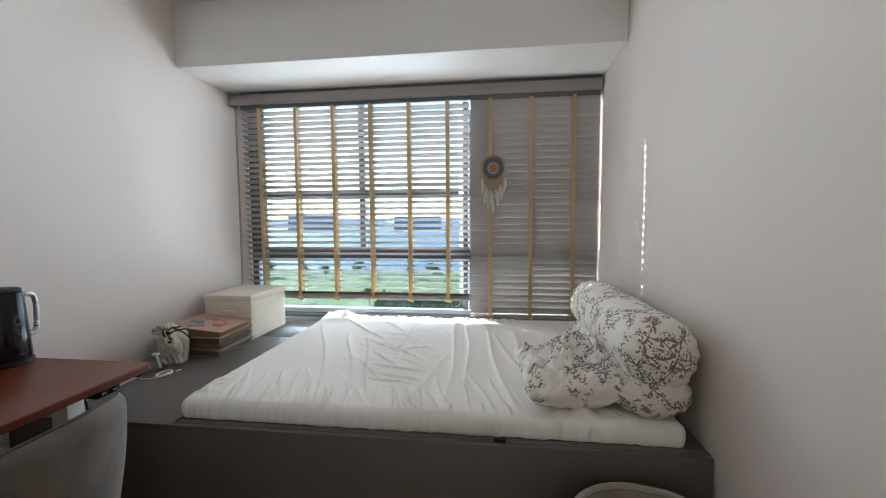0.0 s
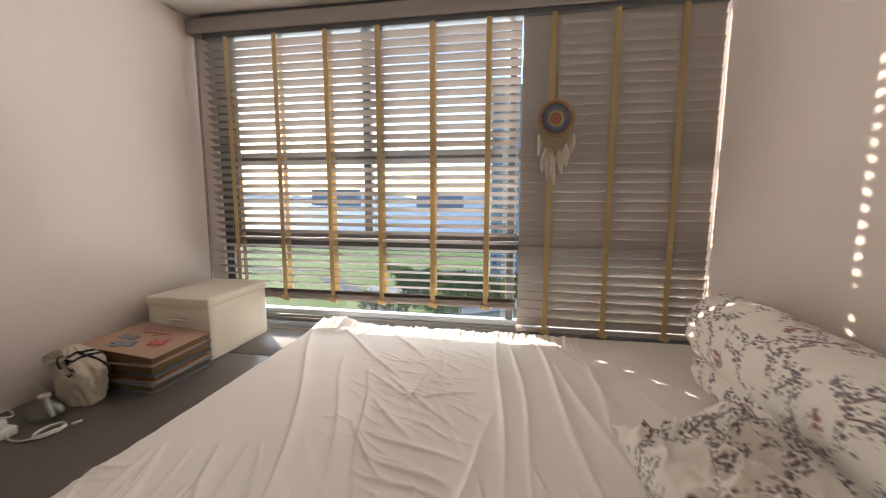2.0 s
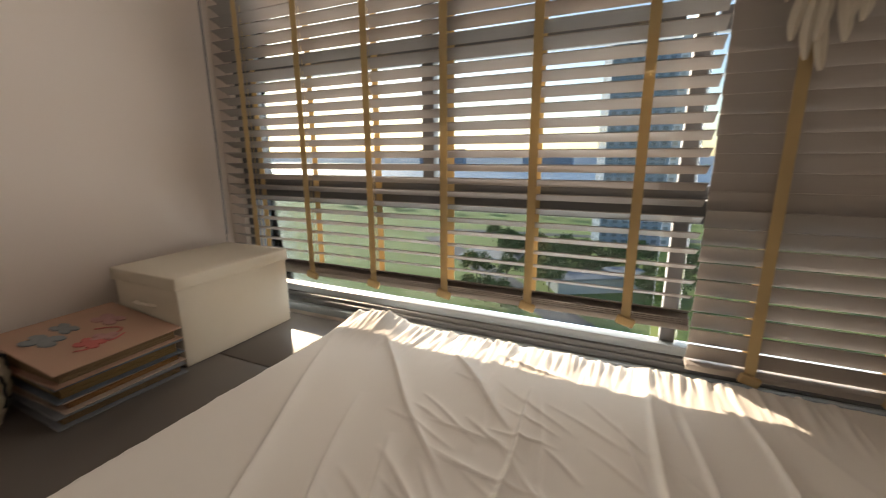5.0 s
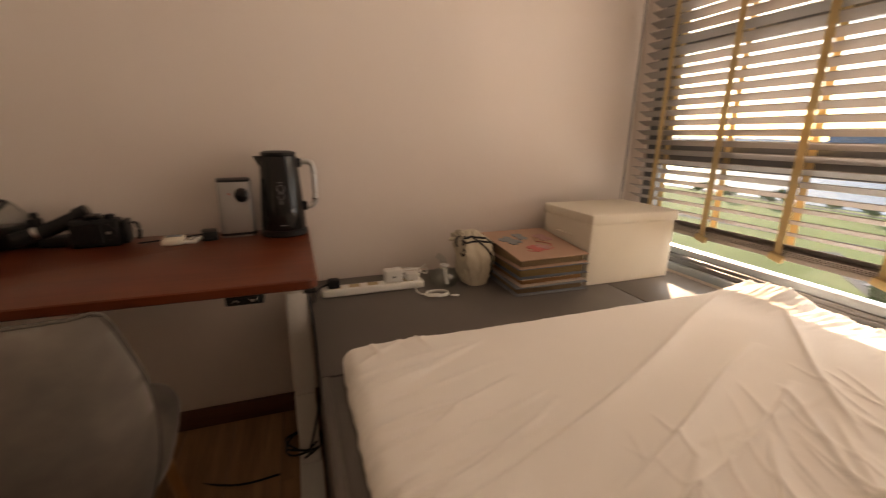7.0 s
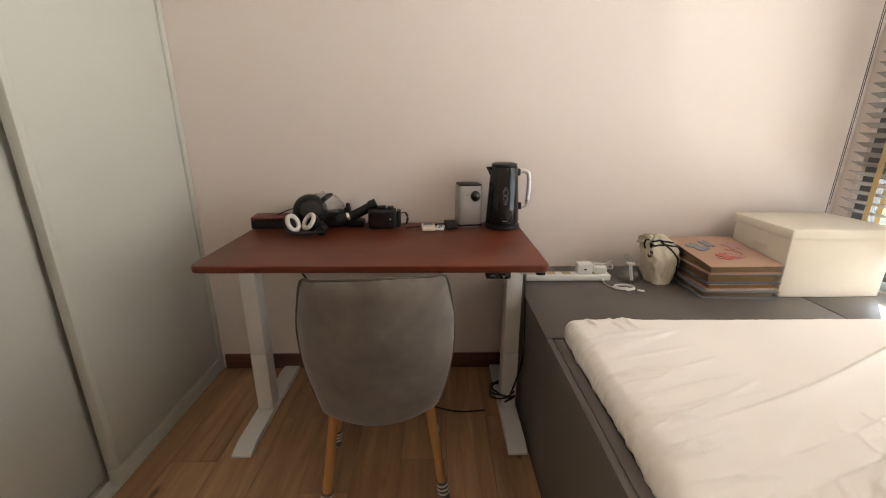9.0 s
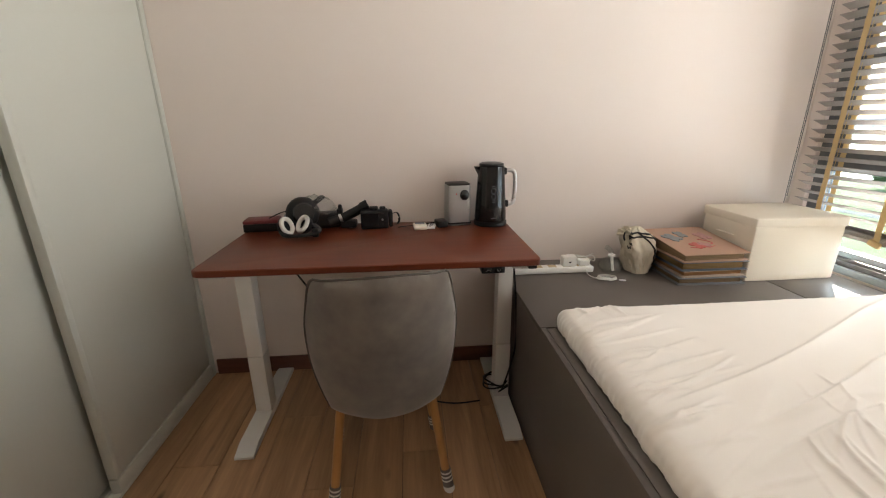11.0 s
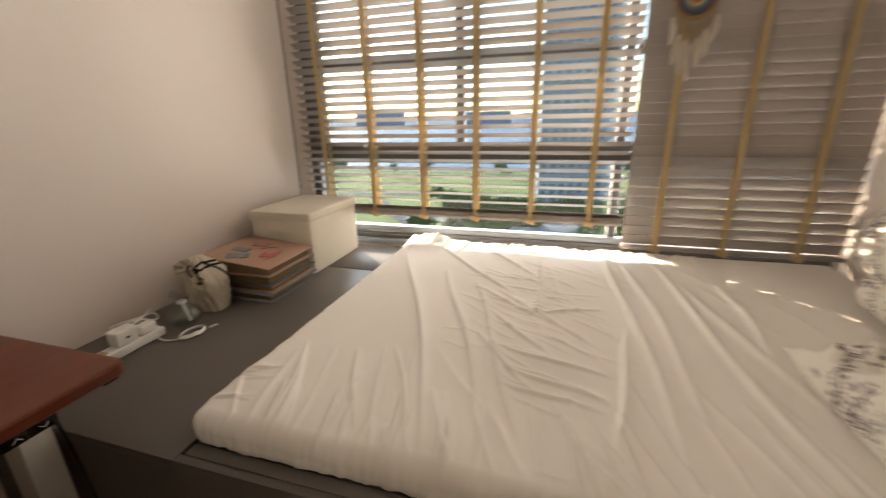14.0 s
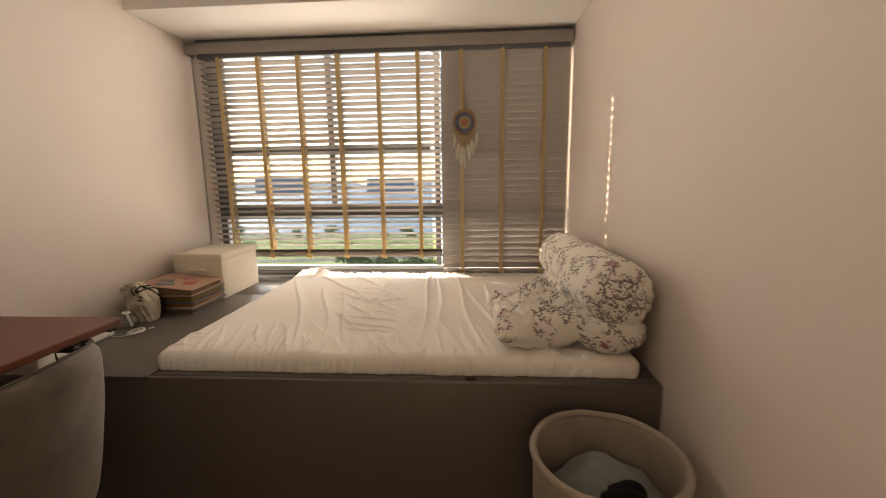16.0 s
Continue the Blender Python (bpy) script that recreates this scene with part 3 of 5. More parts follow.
    a = np.minimum(d / r, math.pi / 2)
    down = np.maximum(0, d - r * math.pi / 2)
    fr = np.sin(a)
    safe = np.maximum(d, 1e-6)
    ux, uy = ox / safe, oy / safe
    pleat = np.array([noise.noise((p * 24, q * 24, z * 9)) + 0.7 * noise.noise((p * 60, q * 60, z * 12)) for p, q, z in zip((ix + 0.12 * uy * oy).ravel(), (iy + 0.12 * ux * ox).ravel(), down.ravel())]).reshape(ix.shape)
    k = r * fr + 0.0065 * pleat * fr - 0.25 * np.maximum(0, down - 0.02)
    px, py = np.where(d < 1e-6, sx, ix + ux * k), np.where(d < 1e-6, sy, iy + uy * k)
    pz = np.maximum(zb, zt - r * (1 - np.cos(a)) - down + h * (1 - 0.75 * fr))
    idx = np.arange((nx + 1) * (ny + 1)).reshape(ny + 1, nx + 1)
    quads = np.stack([idx[:-1, :-1], idx[:-1, 1:], idx[1:, 1:], idx[1:, :-1]], -1).reshape(-1, 4)
    me = bpy.data.meshes.new("fitted_sheet")
    me.from_pydata(np.stack([px, py, pz], -1).reshape(-1, 3).tolist(), [], quads.tolist())
    me.polygons.foreach_set("use_smooth", [True] * len(me.polygons))
    me.materials.append(SHEET)
    m = thing("mattress", "thin mattress in a rumpled white fitted sheet", "mattress", (0, 0, 0))
    sheet = new("fitted_sheet", me)
    sheet.parent = m
    part("mattress_core", bm_box(x0 + 0.03, x1 - 0.03, y0 + 0.03, y1 - 0.03, zb, zt - 0.03, 0.015), SHEET, m)


mattress()


# ---- bolsters and pillow ----
def bolster(a, b, r, sz, label, seed):
    """A stuffed bolster from a to b with gathered ends."""
    a, b = Vector(a), Vector(b)
    ln = (b - a).length
    seg, rings = 72, []
    n = 70
    for j in range(n + 1):
        u = j / n
        e = abs(u - 0.5) * 2
        x = (u - 0.5) * ln
        rr = r * (1 - max(0, (e - 0.74) / 0.26) ** 3.0) ** 0.5 if e < 1 else 0.02
        rr = max(rr, 0.028)
        if e >= 0.999:
            x -= math.copysign(0.012, x)
        ring = []
        for i in range(seg):
            t = 2 * math.pi * i / seg
            pleat = max(0, (e - 0.72) / 0.28)
            w = 1 + 0.05 * pleat * math.sin(t * 15 + seed) * (1 + noise.noise((t * 3, seed, 1))) + 0.05 * noise.noise((x * 5, math.cos(t) * 1.6 + seed, math.sin(t) * 1.6)) - 0.05 * abs(noise.noise((x * 9, math.cos(t) * 3 + seed, math.sin(t) * 3))) + 0.02 * noise.noise((x * 16, math.cos(t) * 5, math.sin(t) * 5 + seed))
            ring.append((x, rr * w * math.cos(t), rr * w * sz * math.sin(t)))
        rings.append(ring)
    o = thing("bolster", label, "bolster", group="bolsters along the wall")
    o.matrix_world = Matrix.Translation((a + b) / 2) @ (b - a).to_track_quat("X", "Z").to_matrix().to_4x4()
    part("cover", bm_rings(rings), FLORAL, o, smooth=180)
    for s in (-1, 1):
        part("end_disc", bm_move(bm_lathe([(0.001, -0.004), (0.03, -0.003), (0.033, 0.002), (0.02, 0.006), (0.001, 0.007)], 20), Matrix.Translation((s * (ln / 2 - 0.012), 0, 0)) @ pose(0, 0, 0, 0, 90 * s, 0)), FLORAL, o)
    return o


bolster((0.525, 1.425, 0.738), (0.545, 2.44, 0.738), 0.132, 0.66, "long floral bolster lying flat on the sheet by the wall", 2)
bolster((0.545, 1.41, 0.885), (0.53, 2.50, 0.872), 0.131, 1.0, "long floral bolster lying on top of another bolster", 5)


def pillow():
    o = thing("pillow", "crumpled floral pillow on the sheet, leaning on the bolsters", "pillow", (0.250, 1.722, 0.737), 3)
    nu, nv = 90, 90
    hx, hy, th = 0.168, 0.255, 0.10
    bm = bmesh.new()
    top, bot = [], []
    for j in range(nv + 1):
        ra, rb = [], []
        for i in range(nu + 1):
            u, v = 2 * i / nu - 1, 2 * j / nv - 1
            e = max(0.0, (1 - abs(u) ** 3.6) * (1 - abs(v) ** 3.6)) ** 0.5
            pinch = 1 - 0.07 * (1 - abs(u)) * abs(v) ** 3 - 0.05 * abs(u) ** 3 * (1 - abs(v))
            x, y = hx * u * pinch, hy * v * pinch
            w = 0.04 * noise.noise((x * 7, y * 7, 4)) + 0.02 * noise.noise((x * 19, y * 15, 6)) - 0.05 * abs(noise.noise((x * 9 + y * 7, y * 5, 9))) - 0.038 * abs(noise.noise((x * 22 - y * 9, y * 13, 3)))
            lean = 0.16 * max(-0.06, x)
            fl = 0.006 * noise.noise((x * 30, y * 30, 2))
            ra.append(bm.verts.new((x + fl, y + fl, th * e * (1 + 0.1 * u) + w * (0.4 + e) + lean)))
            if 0 < i < nu and 0 < j < nv:
                rb.append(bm.verts.new((x, y, -th * 0.95 * e + 0.3 * w * e)))
            else:
                rb.append(ra[-1])
        top.append(ra)
        bot.append(rb)
    for g, flip in ((top, False), (bot, True)):
        for a, b in zip(g, g[1:]):
            for i in range(nu):
                q = [a[i], a[i + 1], b[i + 1], b[i]]
                if len(set(q)) > 2:
                    bm.faces.new(q[::-1] if flip else q)
    part("pillowcase", bm, FLORAL, o, smooth=180)


pillow()


# ---- desk ----
DESK_Z = 0.814


def desk():
    d = thing("standing_desk", "height-adjustable desk, dark red-brown top on white steel legs", "desk", (0, 0, 0))
    x0, x1, y0, y1, rr = -1.935, -1.308, 0.196, 1.405, 0.028
    ring = []
    for cx, cy, a0 in ((x1 - rr, y1 - rr, 0), (x0 + rr, y1 - rr, 90), (x0 + rr, y0 + rr, 180), (x1 - rr, y0 + rr, 270)):
        for k in range(7):
            a = radians(a0 + k * 15)
            ring.append((cx + rr * math.cos(a), cy + rr * math.sin(a)))
    rings = []
    for ins, z in ((0.003, DESK_Z - 0.025), (0, DESK_Z - 0.022), (0, DESK_Z - 0.003), (0.003, DESK_Z)):
        rings.append([(x + (ins if x < (x0 + x1) / 2 else -ins), y + (ins if y < (y0 + y1) / 2 else -ins), z) for x, y in ring])
    part("tabletop", bm_rings(rings), REDWOOD, d, "dark mahogany tabletop with rounded corners")
    for y in (0.248, 1.345):
        leg = part("leg", bm_box(-1.662, -1.588, y - 0.034, y + 0.034, 0.03, 0.31, 0.004), WHITEMETAL, d)
        part("inner_column", bm_box(-1.660, -1.590, y - 0.0325, y + 0.0325, 0.3105, DESK_Z - 0.055, 0.003), WHITEMETAL, leg)
        part("foot", bm_rings([[(x, y - 0.038, z) for x, z in ((-1.95, 0.004), (-1.95, 0.02), (-1.9, 0.03), (-1.40, 0.03), (-1.335, 0.012), (-1.335, 0.002), (-1.4, 0.002))],
                               [(x, y + 0.038, z) for x, z in ((-1.95, 0.004), (-1.95, 0.02), (-1.9, 0.03), (-1.40, 0.03), (-1.335, 0.012), (-1.335, 0.002), (-1.4, 0.002))]]), WHITEMETAL, d)
        part("top_bracket", bm_box(-1.88, -1.37, y - 0.03, y + 0.03, DESK_Z - 0.055, DESK_Z - 0.026, 0.003), WHITEMETAL, d)
    part("crossbar", bm_box(-1.66, -1.60, 0.29, 1.305, DESK_Z - 0.052, DESK_Z - 0.026, 0.003), WHITEMETAL, d)
    c = part("control_panel", bm_box(-1.385, -1.322, 1.19, 1.275, DESK_Z - 0.053, DESK_Z - 0.0255, 0.004), BLACK, d)
    for k, y in enumerate((1.213, 1.252)):
        part("button", bm_box(-1.3225, -1.3205, y - 0.014, y + 0.014, DESK_Z - 0.05, DESK_Z - 0.031, 0.0008), GLOSSBLACK, c)
        s = 1 if k else -1
        zc = DESK_Z - 0.0405
        part("arrow", bm_tube([(-1.3195, y - 0.007, zc + s * 0.003), (-1.3195, y, zc - s * 0.004), (-1.3195, y + 0.007, zc + s * 0.003)], 0.0009, 5, steps=1), WHITEPLASTIC, c)


desk()


# ---- chair ----
def chair():
    c = thing("dining_chair", "grey velvet shell chair on wooden legs with striped socks", "chair", (-1.262, 0.83, 0), 6)
    # the backrest: a curved, rounded shell
    nu, nv = 30, 26
    def shell(th, z0=0.37, z1=0.888):
        bm = bmesh.new()
        lay = []
        for s in (0, 1):
            g = []
            for j in range(nv + 1):
                row = []
                v = j / nv
                for i in range(nu + 1):
                    u = 2 * i / nu - 1
                    half = 0.232 * (0.95 + 0.05 * math.sin(min(1, v * 1.5) * math.pi / 2)) - 0.012 * max(0, v - 0.7) / 0.3
                    # rounded outline: a squircle
                    a, b = u, 2 * v - 1
                    qa, qb = a * math.sqrt(1 - (0.20 if b > 0 else 0.30) * b * b), b * math.sqrt(1 - (0.17 if b > 0 else 0.21) * a * a)
                    y = half * qa
                    z = z0 + (z1 - z0) * (qb + 1) / 2
                    curve = 0.185 - 0.085 * qa * qa + 0.08 * v
                    edge = max(abs(a), abs(b))
                    puff = th * (1 - edge ** 6) ** 0.5 * 0.5 if edge < 1 else 0
                    x = curve + (puff if s else -puff) + 0.004 * noise.noise((y * 8, z * 8, s))
                    row.append(bm.verts.new((x, y, z)))
                g.append(row)
            lay.append(g)
        for s, g in enumerate(lay):
            for p, q in zip(g, g[1:]):
                for i in range(nu):
                    f = (p[i], p[i + 1], q[i + 1], q[i])
                    bm.faces.new(f if s else f[::-1])
        bmesh.ops.remove_doubles(bm, verts=bm.verts, dist=0.0005)
        bmesh.ops.recalc_face_normals(bm, faces=bm.faces)
        return bm
    back = part("backrest", shell(0.075), VELVET, c, "padded grey velvet backrest", smooth=180)
    pipe = []
    for k in range(33):
        t = math.pi * k / 32
        u, v = -math.cos(t), math.sin(t)
        q = max(abs(u), abs(v))
        a, b = u / q, (v / q) * 2 - 1 if v / q < 0.999 else 1
        b = min(1, 2 * v / q - 1)
        half = 0.232 * (0.95 + 0.05 * math.sin(min(1, (b + 1) / 2 * 1.5) * math.pi / 2)) - 0.012 * max(0, (b + 1) / 2 - 0.7) / 0.3
        qa, qb = a * math.sqrt(1 - (0.20 if b > 0 else 0.30) * b * b), b * math.sqrt(1 - (0.17 if b > 0 else 0.21) * a * a)
        vv = (b + 1) / 2
        pipe.append((0.185 - 0.085 * qa * qa + 0.08 * vv, half * qa, 0.37 + 0.518 * (qb + 1) / 2))
    part("piping", bm_tube(pipe, 0.0038, 8, steps=3), PIPING, back, "dark velvet piping")
    rings = []
    for z, k in ((0.405, 0.86), (0.42, 0.97), (0.45, 1.0), (0.475, 0.97), (0.488, 0.86), (0.492, 0.5)):
        rings.append([(-0.05 + 0.235 * k * math.copysign(abs(math.cos(a)) ** 0.6, math.cos(a)), 0.222 * k * math.copysign(abs(math.sin(a)) ** 0.6, math.sin(a)), z) for a in (2 * math.pi * i / 48 for i in range(48))])
    part("seat", bm_rings(rings), VELVET, c, smooth=60)
    for sx, sy in ((1, -1), (1, 1), (-1, -1), (-1, 1)):
        tx, ty, bx, by = sx * 0.11 - 0.02, sy * 0.15, sx * 0.155 + 0.0, sy * 0.205
        leg = part("leg", bm_tube([(tx, ty, 0.41), (bx, by, 0.004)], 0.016, 12, steps=4), BEECH, c)
        def at(h):
            k = (0.41 - h) / 0.406
            return (tx + (bx - tx) * k, ty + (by - ty) * k, h)
        part("sock", bm_tube([at(0.012), at(0.085)], 0.0195, 12, steps=3), SOCK, leg, "dark grey sock with white stripes")
        for h in (0.04, 0.055, 0.07):
            part("sock_stripe", bm_tube([at(h), at(h + 0.006)], 0.0202, 12, steps=1), WHITECLOTH, leg)
        part("sock_toe", bm_sphere(Vector(at(0.012)) + Vector((0.006 * sx, 0, 0)), 0.021, 12, 8, (1.25, 1, 0.5)), WHITECLOTH, leg)


chair()


# ---- laundry basket ----
def basket():
    b = thing("laundry_basket", "soft round grey-beige fabric laundry basket, open, holding clothes", "basket", (0.398, 1.11, 0))
    H, R = 0.508, 0.212
    rings = []
    outer = [(0.92, 0.0), (0.95, 0.02), (0.97, 0.15), (0.985, 0.35), (1.0, H - 0.01), (1.0, H), (0.985, H + 0.006), (0.965, H), (0.955, H - 0.03), (0.95, 0.3), (0.93, 0.08), (0.85, 0.025)]
    seg = 64
    for k, z in outer:
        rings.append([(R * k * math.cos(a) * (1 + 0.018 * noise.noise((math.cos(a) * 3, math.sin(a) * 3, z * 7))), R * k * math.sin(a) * (1 + 0.018 * noise.noise((math.cos(a) * 3, math.sin(a) * 3, z * 7 + 3))),
                       z + (0.006 * noise.noise((math.cos(a) * 2, math.sin(a) * 2, 8)) if z > 0.4 else 0)) for a in (2 * math.pi * i / seg for i in range(seg))])
    part("body", bm_rings(rings), LINEN, b)
    part("rim_binding", bm_tube([(R * math.cos(a), R * math.sin(a), H + 0.003 + 0.006 * noise.noise((math.cos(a) * 2, math.sin(a) * 2, 8))) for a in (2 * math.pi * i / 24 for i in range(24))], 0.0115, 8, closed=True, steps=3), LINEN, b)
    for s in (1,):
        part("handle", bm_tube([(s * (R + 0.004), -0.05, H - 0.07), (s * (R + 0.018), -0.03, H - 0.025), (s * (R + 0.02), 0.03, H - 0.025), (s * (R + 0.004), 0.05, H - 0.07)], 0.007, 8, 0.5), LINEN, b)


basket()


# ---- on the platform: box, albums, pouch, jar, power strip ----
def storage_box():
    b = thing("storage_box", "cream canvas storage box with lid, on the platform", "box", (-1.735, 2.66, PLAT_Z + 0.001), 0)
    hx, hy = 0.161, 0.214

    def panel(x0, x1, y0, y1, z0, z1, bow, seed, bevel):
        """A cloth-covered board box whose faces bow and ripple a little."""
        bm = bm_box(x0, x1, y0, y1, z0, z1, bevel)
        bmesh.ops.subdivide_edges(bm, edges=[e for e in bm.edges if e.calc_length() > 0.1], cuts=7, use_grid_fill=True)
        for v in bm.verts:
            ex, ey = 1 - (v.co.x / x1) ** 2, 1 - (v.co.y / y1) ** 2
            v.co.x += math.copysign(bow * max(0, ey), v.co.x) * (abs(v.co.x) > x1 - 0.01)
            v.co.y += math.copysign(bow * max(0, ex), v.co.y) * (abs(v.co.y) > y1 - 0.01)
            if v.co.z > z1 - 0.01:
                v.co.z -= 1.6 * bow * max(0, ex) * max(0, ey)
            v.co += Vector((noise.noise(v.co * 9 + Vector((seed, 0, 0))), noise.noise(v.co * 9 + Vector((0, seed, 0))), 0)) * 0.0012
        return bm

    part("body", panel(-hx, hx, -hy, hy, 0.0, 0.25, -0.003, 2, 0.004), CREAM, b, smooth=50)
    part("lid", panel(-hx - 0.006, hx + 0.006, -hy - 0.006, hy + 0.006, 0.2515, 0.291, -0.002, 5, 0.005), CREAM, b, smooth=50)
    part("lid_seam", bm_box(-hx - 0.0068, hx + 0.0068, -hy - 0.0068, hy + 0.0068, 0.2495, 0.2535, 0.001, 1), CREAM, b)
    part("handle_slot", bm_box(-0.055, 0.055, -hy - 0.002, -hy + 0.0045, 0.168, 0.205, 0.001), CREAM, b)
    part("handle", bm_tube([(-0.05, -hy - 0.001, 0.188), (-0.034, -hy - 0.013, 0.192), (0.0, -hy - 0.017, 0.193), (0.034, -hy - 0.013, 0.192), (0.05, -hy - 0.001, 0.188)], 0.008, 10, 0.4), CREAM, b)


storage_box()


def album(z, th, dx, dy, turn, cover, label, w=0.33, d=0.31, wedge=0.0, pages=None):
    """A board-bound album; wedge: how much thicker it is at its spine."""
    a = thing("album", label, "book", (-1.727 + dx, 2.282 + dy, z), turn, group="stack of albums")
    pages = pages or PAPER

    def swell(bm):
        for v in bm.verts:
            if v.co.z > th * 0.4:
                v.co.z += wedge * (0.5 - v.co.x / w)
        return bm

    part("back_cover", bm_box(-w / 2, w / 2, -d / 2, d / 2, 0.0, 0.0035, 0.001, 1), cover, a)
    part("front_cover", swell(bm_box(-w / 2, w / 2, -d / 2, d / 2, th - 0.0035, th, 0.001, 1)), cover, a)
    n = 5
    for k in range(n):
        z0, z1 = 0.0037 + (th - 0.0074) * k / n, 0.0037 + (th - 0.0074) * (k + 1) / n - 0.0007
        e = 0.0185 + 0.003 * noise.noise((k * 2.3, z * 40, 1))
        part("page_block", swell(bm_box(-w / 2 + 0.012, w / 2 - e, -d / 2 + e - 0.002, d / 2 - 0.012, z0, z1, 0.0004, 1)), pages, a)
    part("spine", swell(bm_box(-w / 2 - 0.002, -w / 2 + 0.011, -d / 2, d / 2, 0.0037, th - 0.0037, 0.001, 1)), cover, a)
    return a


GREYBOARD = mat("grey_board", (0.20, 0.215, 0.24), 0.8, fine=300)
BLUEGREY = mat("bluegrey_cover", (0.10, 0.125, 0.165), 0.6, fine=300)
ORANGE = mat("orange_pages", (0.33, 0.16, 0.06), 0.85, vary=0.2, fine=300, stretch=(1, 1, 12), bump=0.3)
OCHRE = mat("ochre_pages", (0.24, 0.15, 0.06), 0.85, vary=0.2, fine=300, stretch=(1, 1, 12), bump=0.3)
PINK = mat("pink_cover", (0.46, 0.27, 0.20), 0.7, vary=0.12, scale=14, fine=200, dark=(0.38, 0.28, 0.20))
CORAL = mat("coral_patch", (0.55, 0.13, 0.12), 0.7, vary=0.15, scale=30)
SLATE = mat("slate_patch", (0.24, 0.27, 0.29), 0.75, vary=0.2, scale=30)
ROSE = mat("rose_patch", (0.50, 0.27, 0.26), 0.7, vary=0.3, scale=40)
KRAFT = mat("kraft_pages", (0.25, 0.165, 0.09), 0.9, vary=0.2, scale=3, fine=300, bump=0.3, stretch=(1, 1, 14))
BLUSH = mat("blush_cover", (0.50, 0.38, 0.31), 0.75, vary=0.1, fine=300)
album(PLAT_Z + 0.001, 0.032, 0.004, -0.004, -1.5, GREYBOARD, "grey-blue board album at the bottom of a stack", 0.34, 0.315, pages=KRAFT)
album(PLAT_Z + 0.0335, 0.031, -0.002, 0.004, 1.2, BLUSH, "pale album with orange page edges in a stack", 0.33, 0.305, pages=ORANGE)
album(PLAT_Z + 0.065, 0.040, 0.0, 0.0, -0.5, BLUEGREY, "blue-grey album with ochre page edges in a stack", 0.335, 0.31, pages=OCHRE)
top_album = album(PLAT_Z + 0.1055, 0.036, -0.002, -0.002, 1.5, PINK, "pink scrapbook swollen at its spine, with butterfly cut-outs on its cover", 0.335, 0.312, wedge=0.034, pages=KRAFT)


def on_cover(x):
    """The height of the scrapbook's sloping cover."""
    return 0.036 + 0.034 * (0.5 - x / 0.335)


def wing(cx, cy, s, ang, squash=0.8):
    """A butterfly-like cut-out: four lobes, slightly thick."""
    ring = []
    for k in range(40):
        a = 2 * math.pi * k / 40
        r = s * (0.45 + 0.55 * abs(math.sin(2 * a)) ** 0.7)
        x, y = r * math.cos(a), r * math.sin(a) * squash
        ring.append((cx + x * math.cos(ang) - y * math.sin(ang), cy + x * math.sin(ang) + y * math.cos(ang)))
    return bm_rings([[(x, y, on_cover(x) + z) for x, y in ring] for z in (0.0004, 0.0034)])


part("cut_out", wing(-0.035, -0.085, 0.055, 0.5, 0.7), SLATE, top_album, "slate-grey butterfly cut-out", 0)
part("cut_out", wing(-0.07, -0.02, 0.045, 0.1, 0.6), SLATE, top_album, "slate-grey butterfly cut-out", 0)
part("cut_out", wing(-0.04, 0.075, 0.05, 0.2, 0.7), ROSE, top_album, "dusty rose butterfly cut-out", 0)
part("cut_out", wing(0.062, 0.01, 0.036, 0.9, 0.7), ROSE, top_album, "dusty rose butterfly cut-out", 0)
part("ribbon", bm_tube([(x, y, on_cover(x) + 0.002) for x, y in ((0.03 + 0.034 * math.cos(a), 0.02 + 0.055 * math.sin(a) * math.cos(a * 0.5)) for a in (2 * math.pi * i / 14 for i in range(14)))], 0.003, 6, 0.5, closed=True), CORAL, top_album)
part("ribbon", bm_tube([(x, y, on_cover(x) + 0.002) for x, y in ((0.085, -0.075), (0.098, -0.045), (0.075, -0.015), (0.095, 0.01), (0.08, 0.05))], 0.003, 6, 0.5), CORAL, top_album)
part("cut_out", wing(0.07, -0.03, 0.04, 0.4, 0.75), CORAL, top_album, "coral butterfly cut-out", 0)


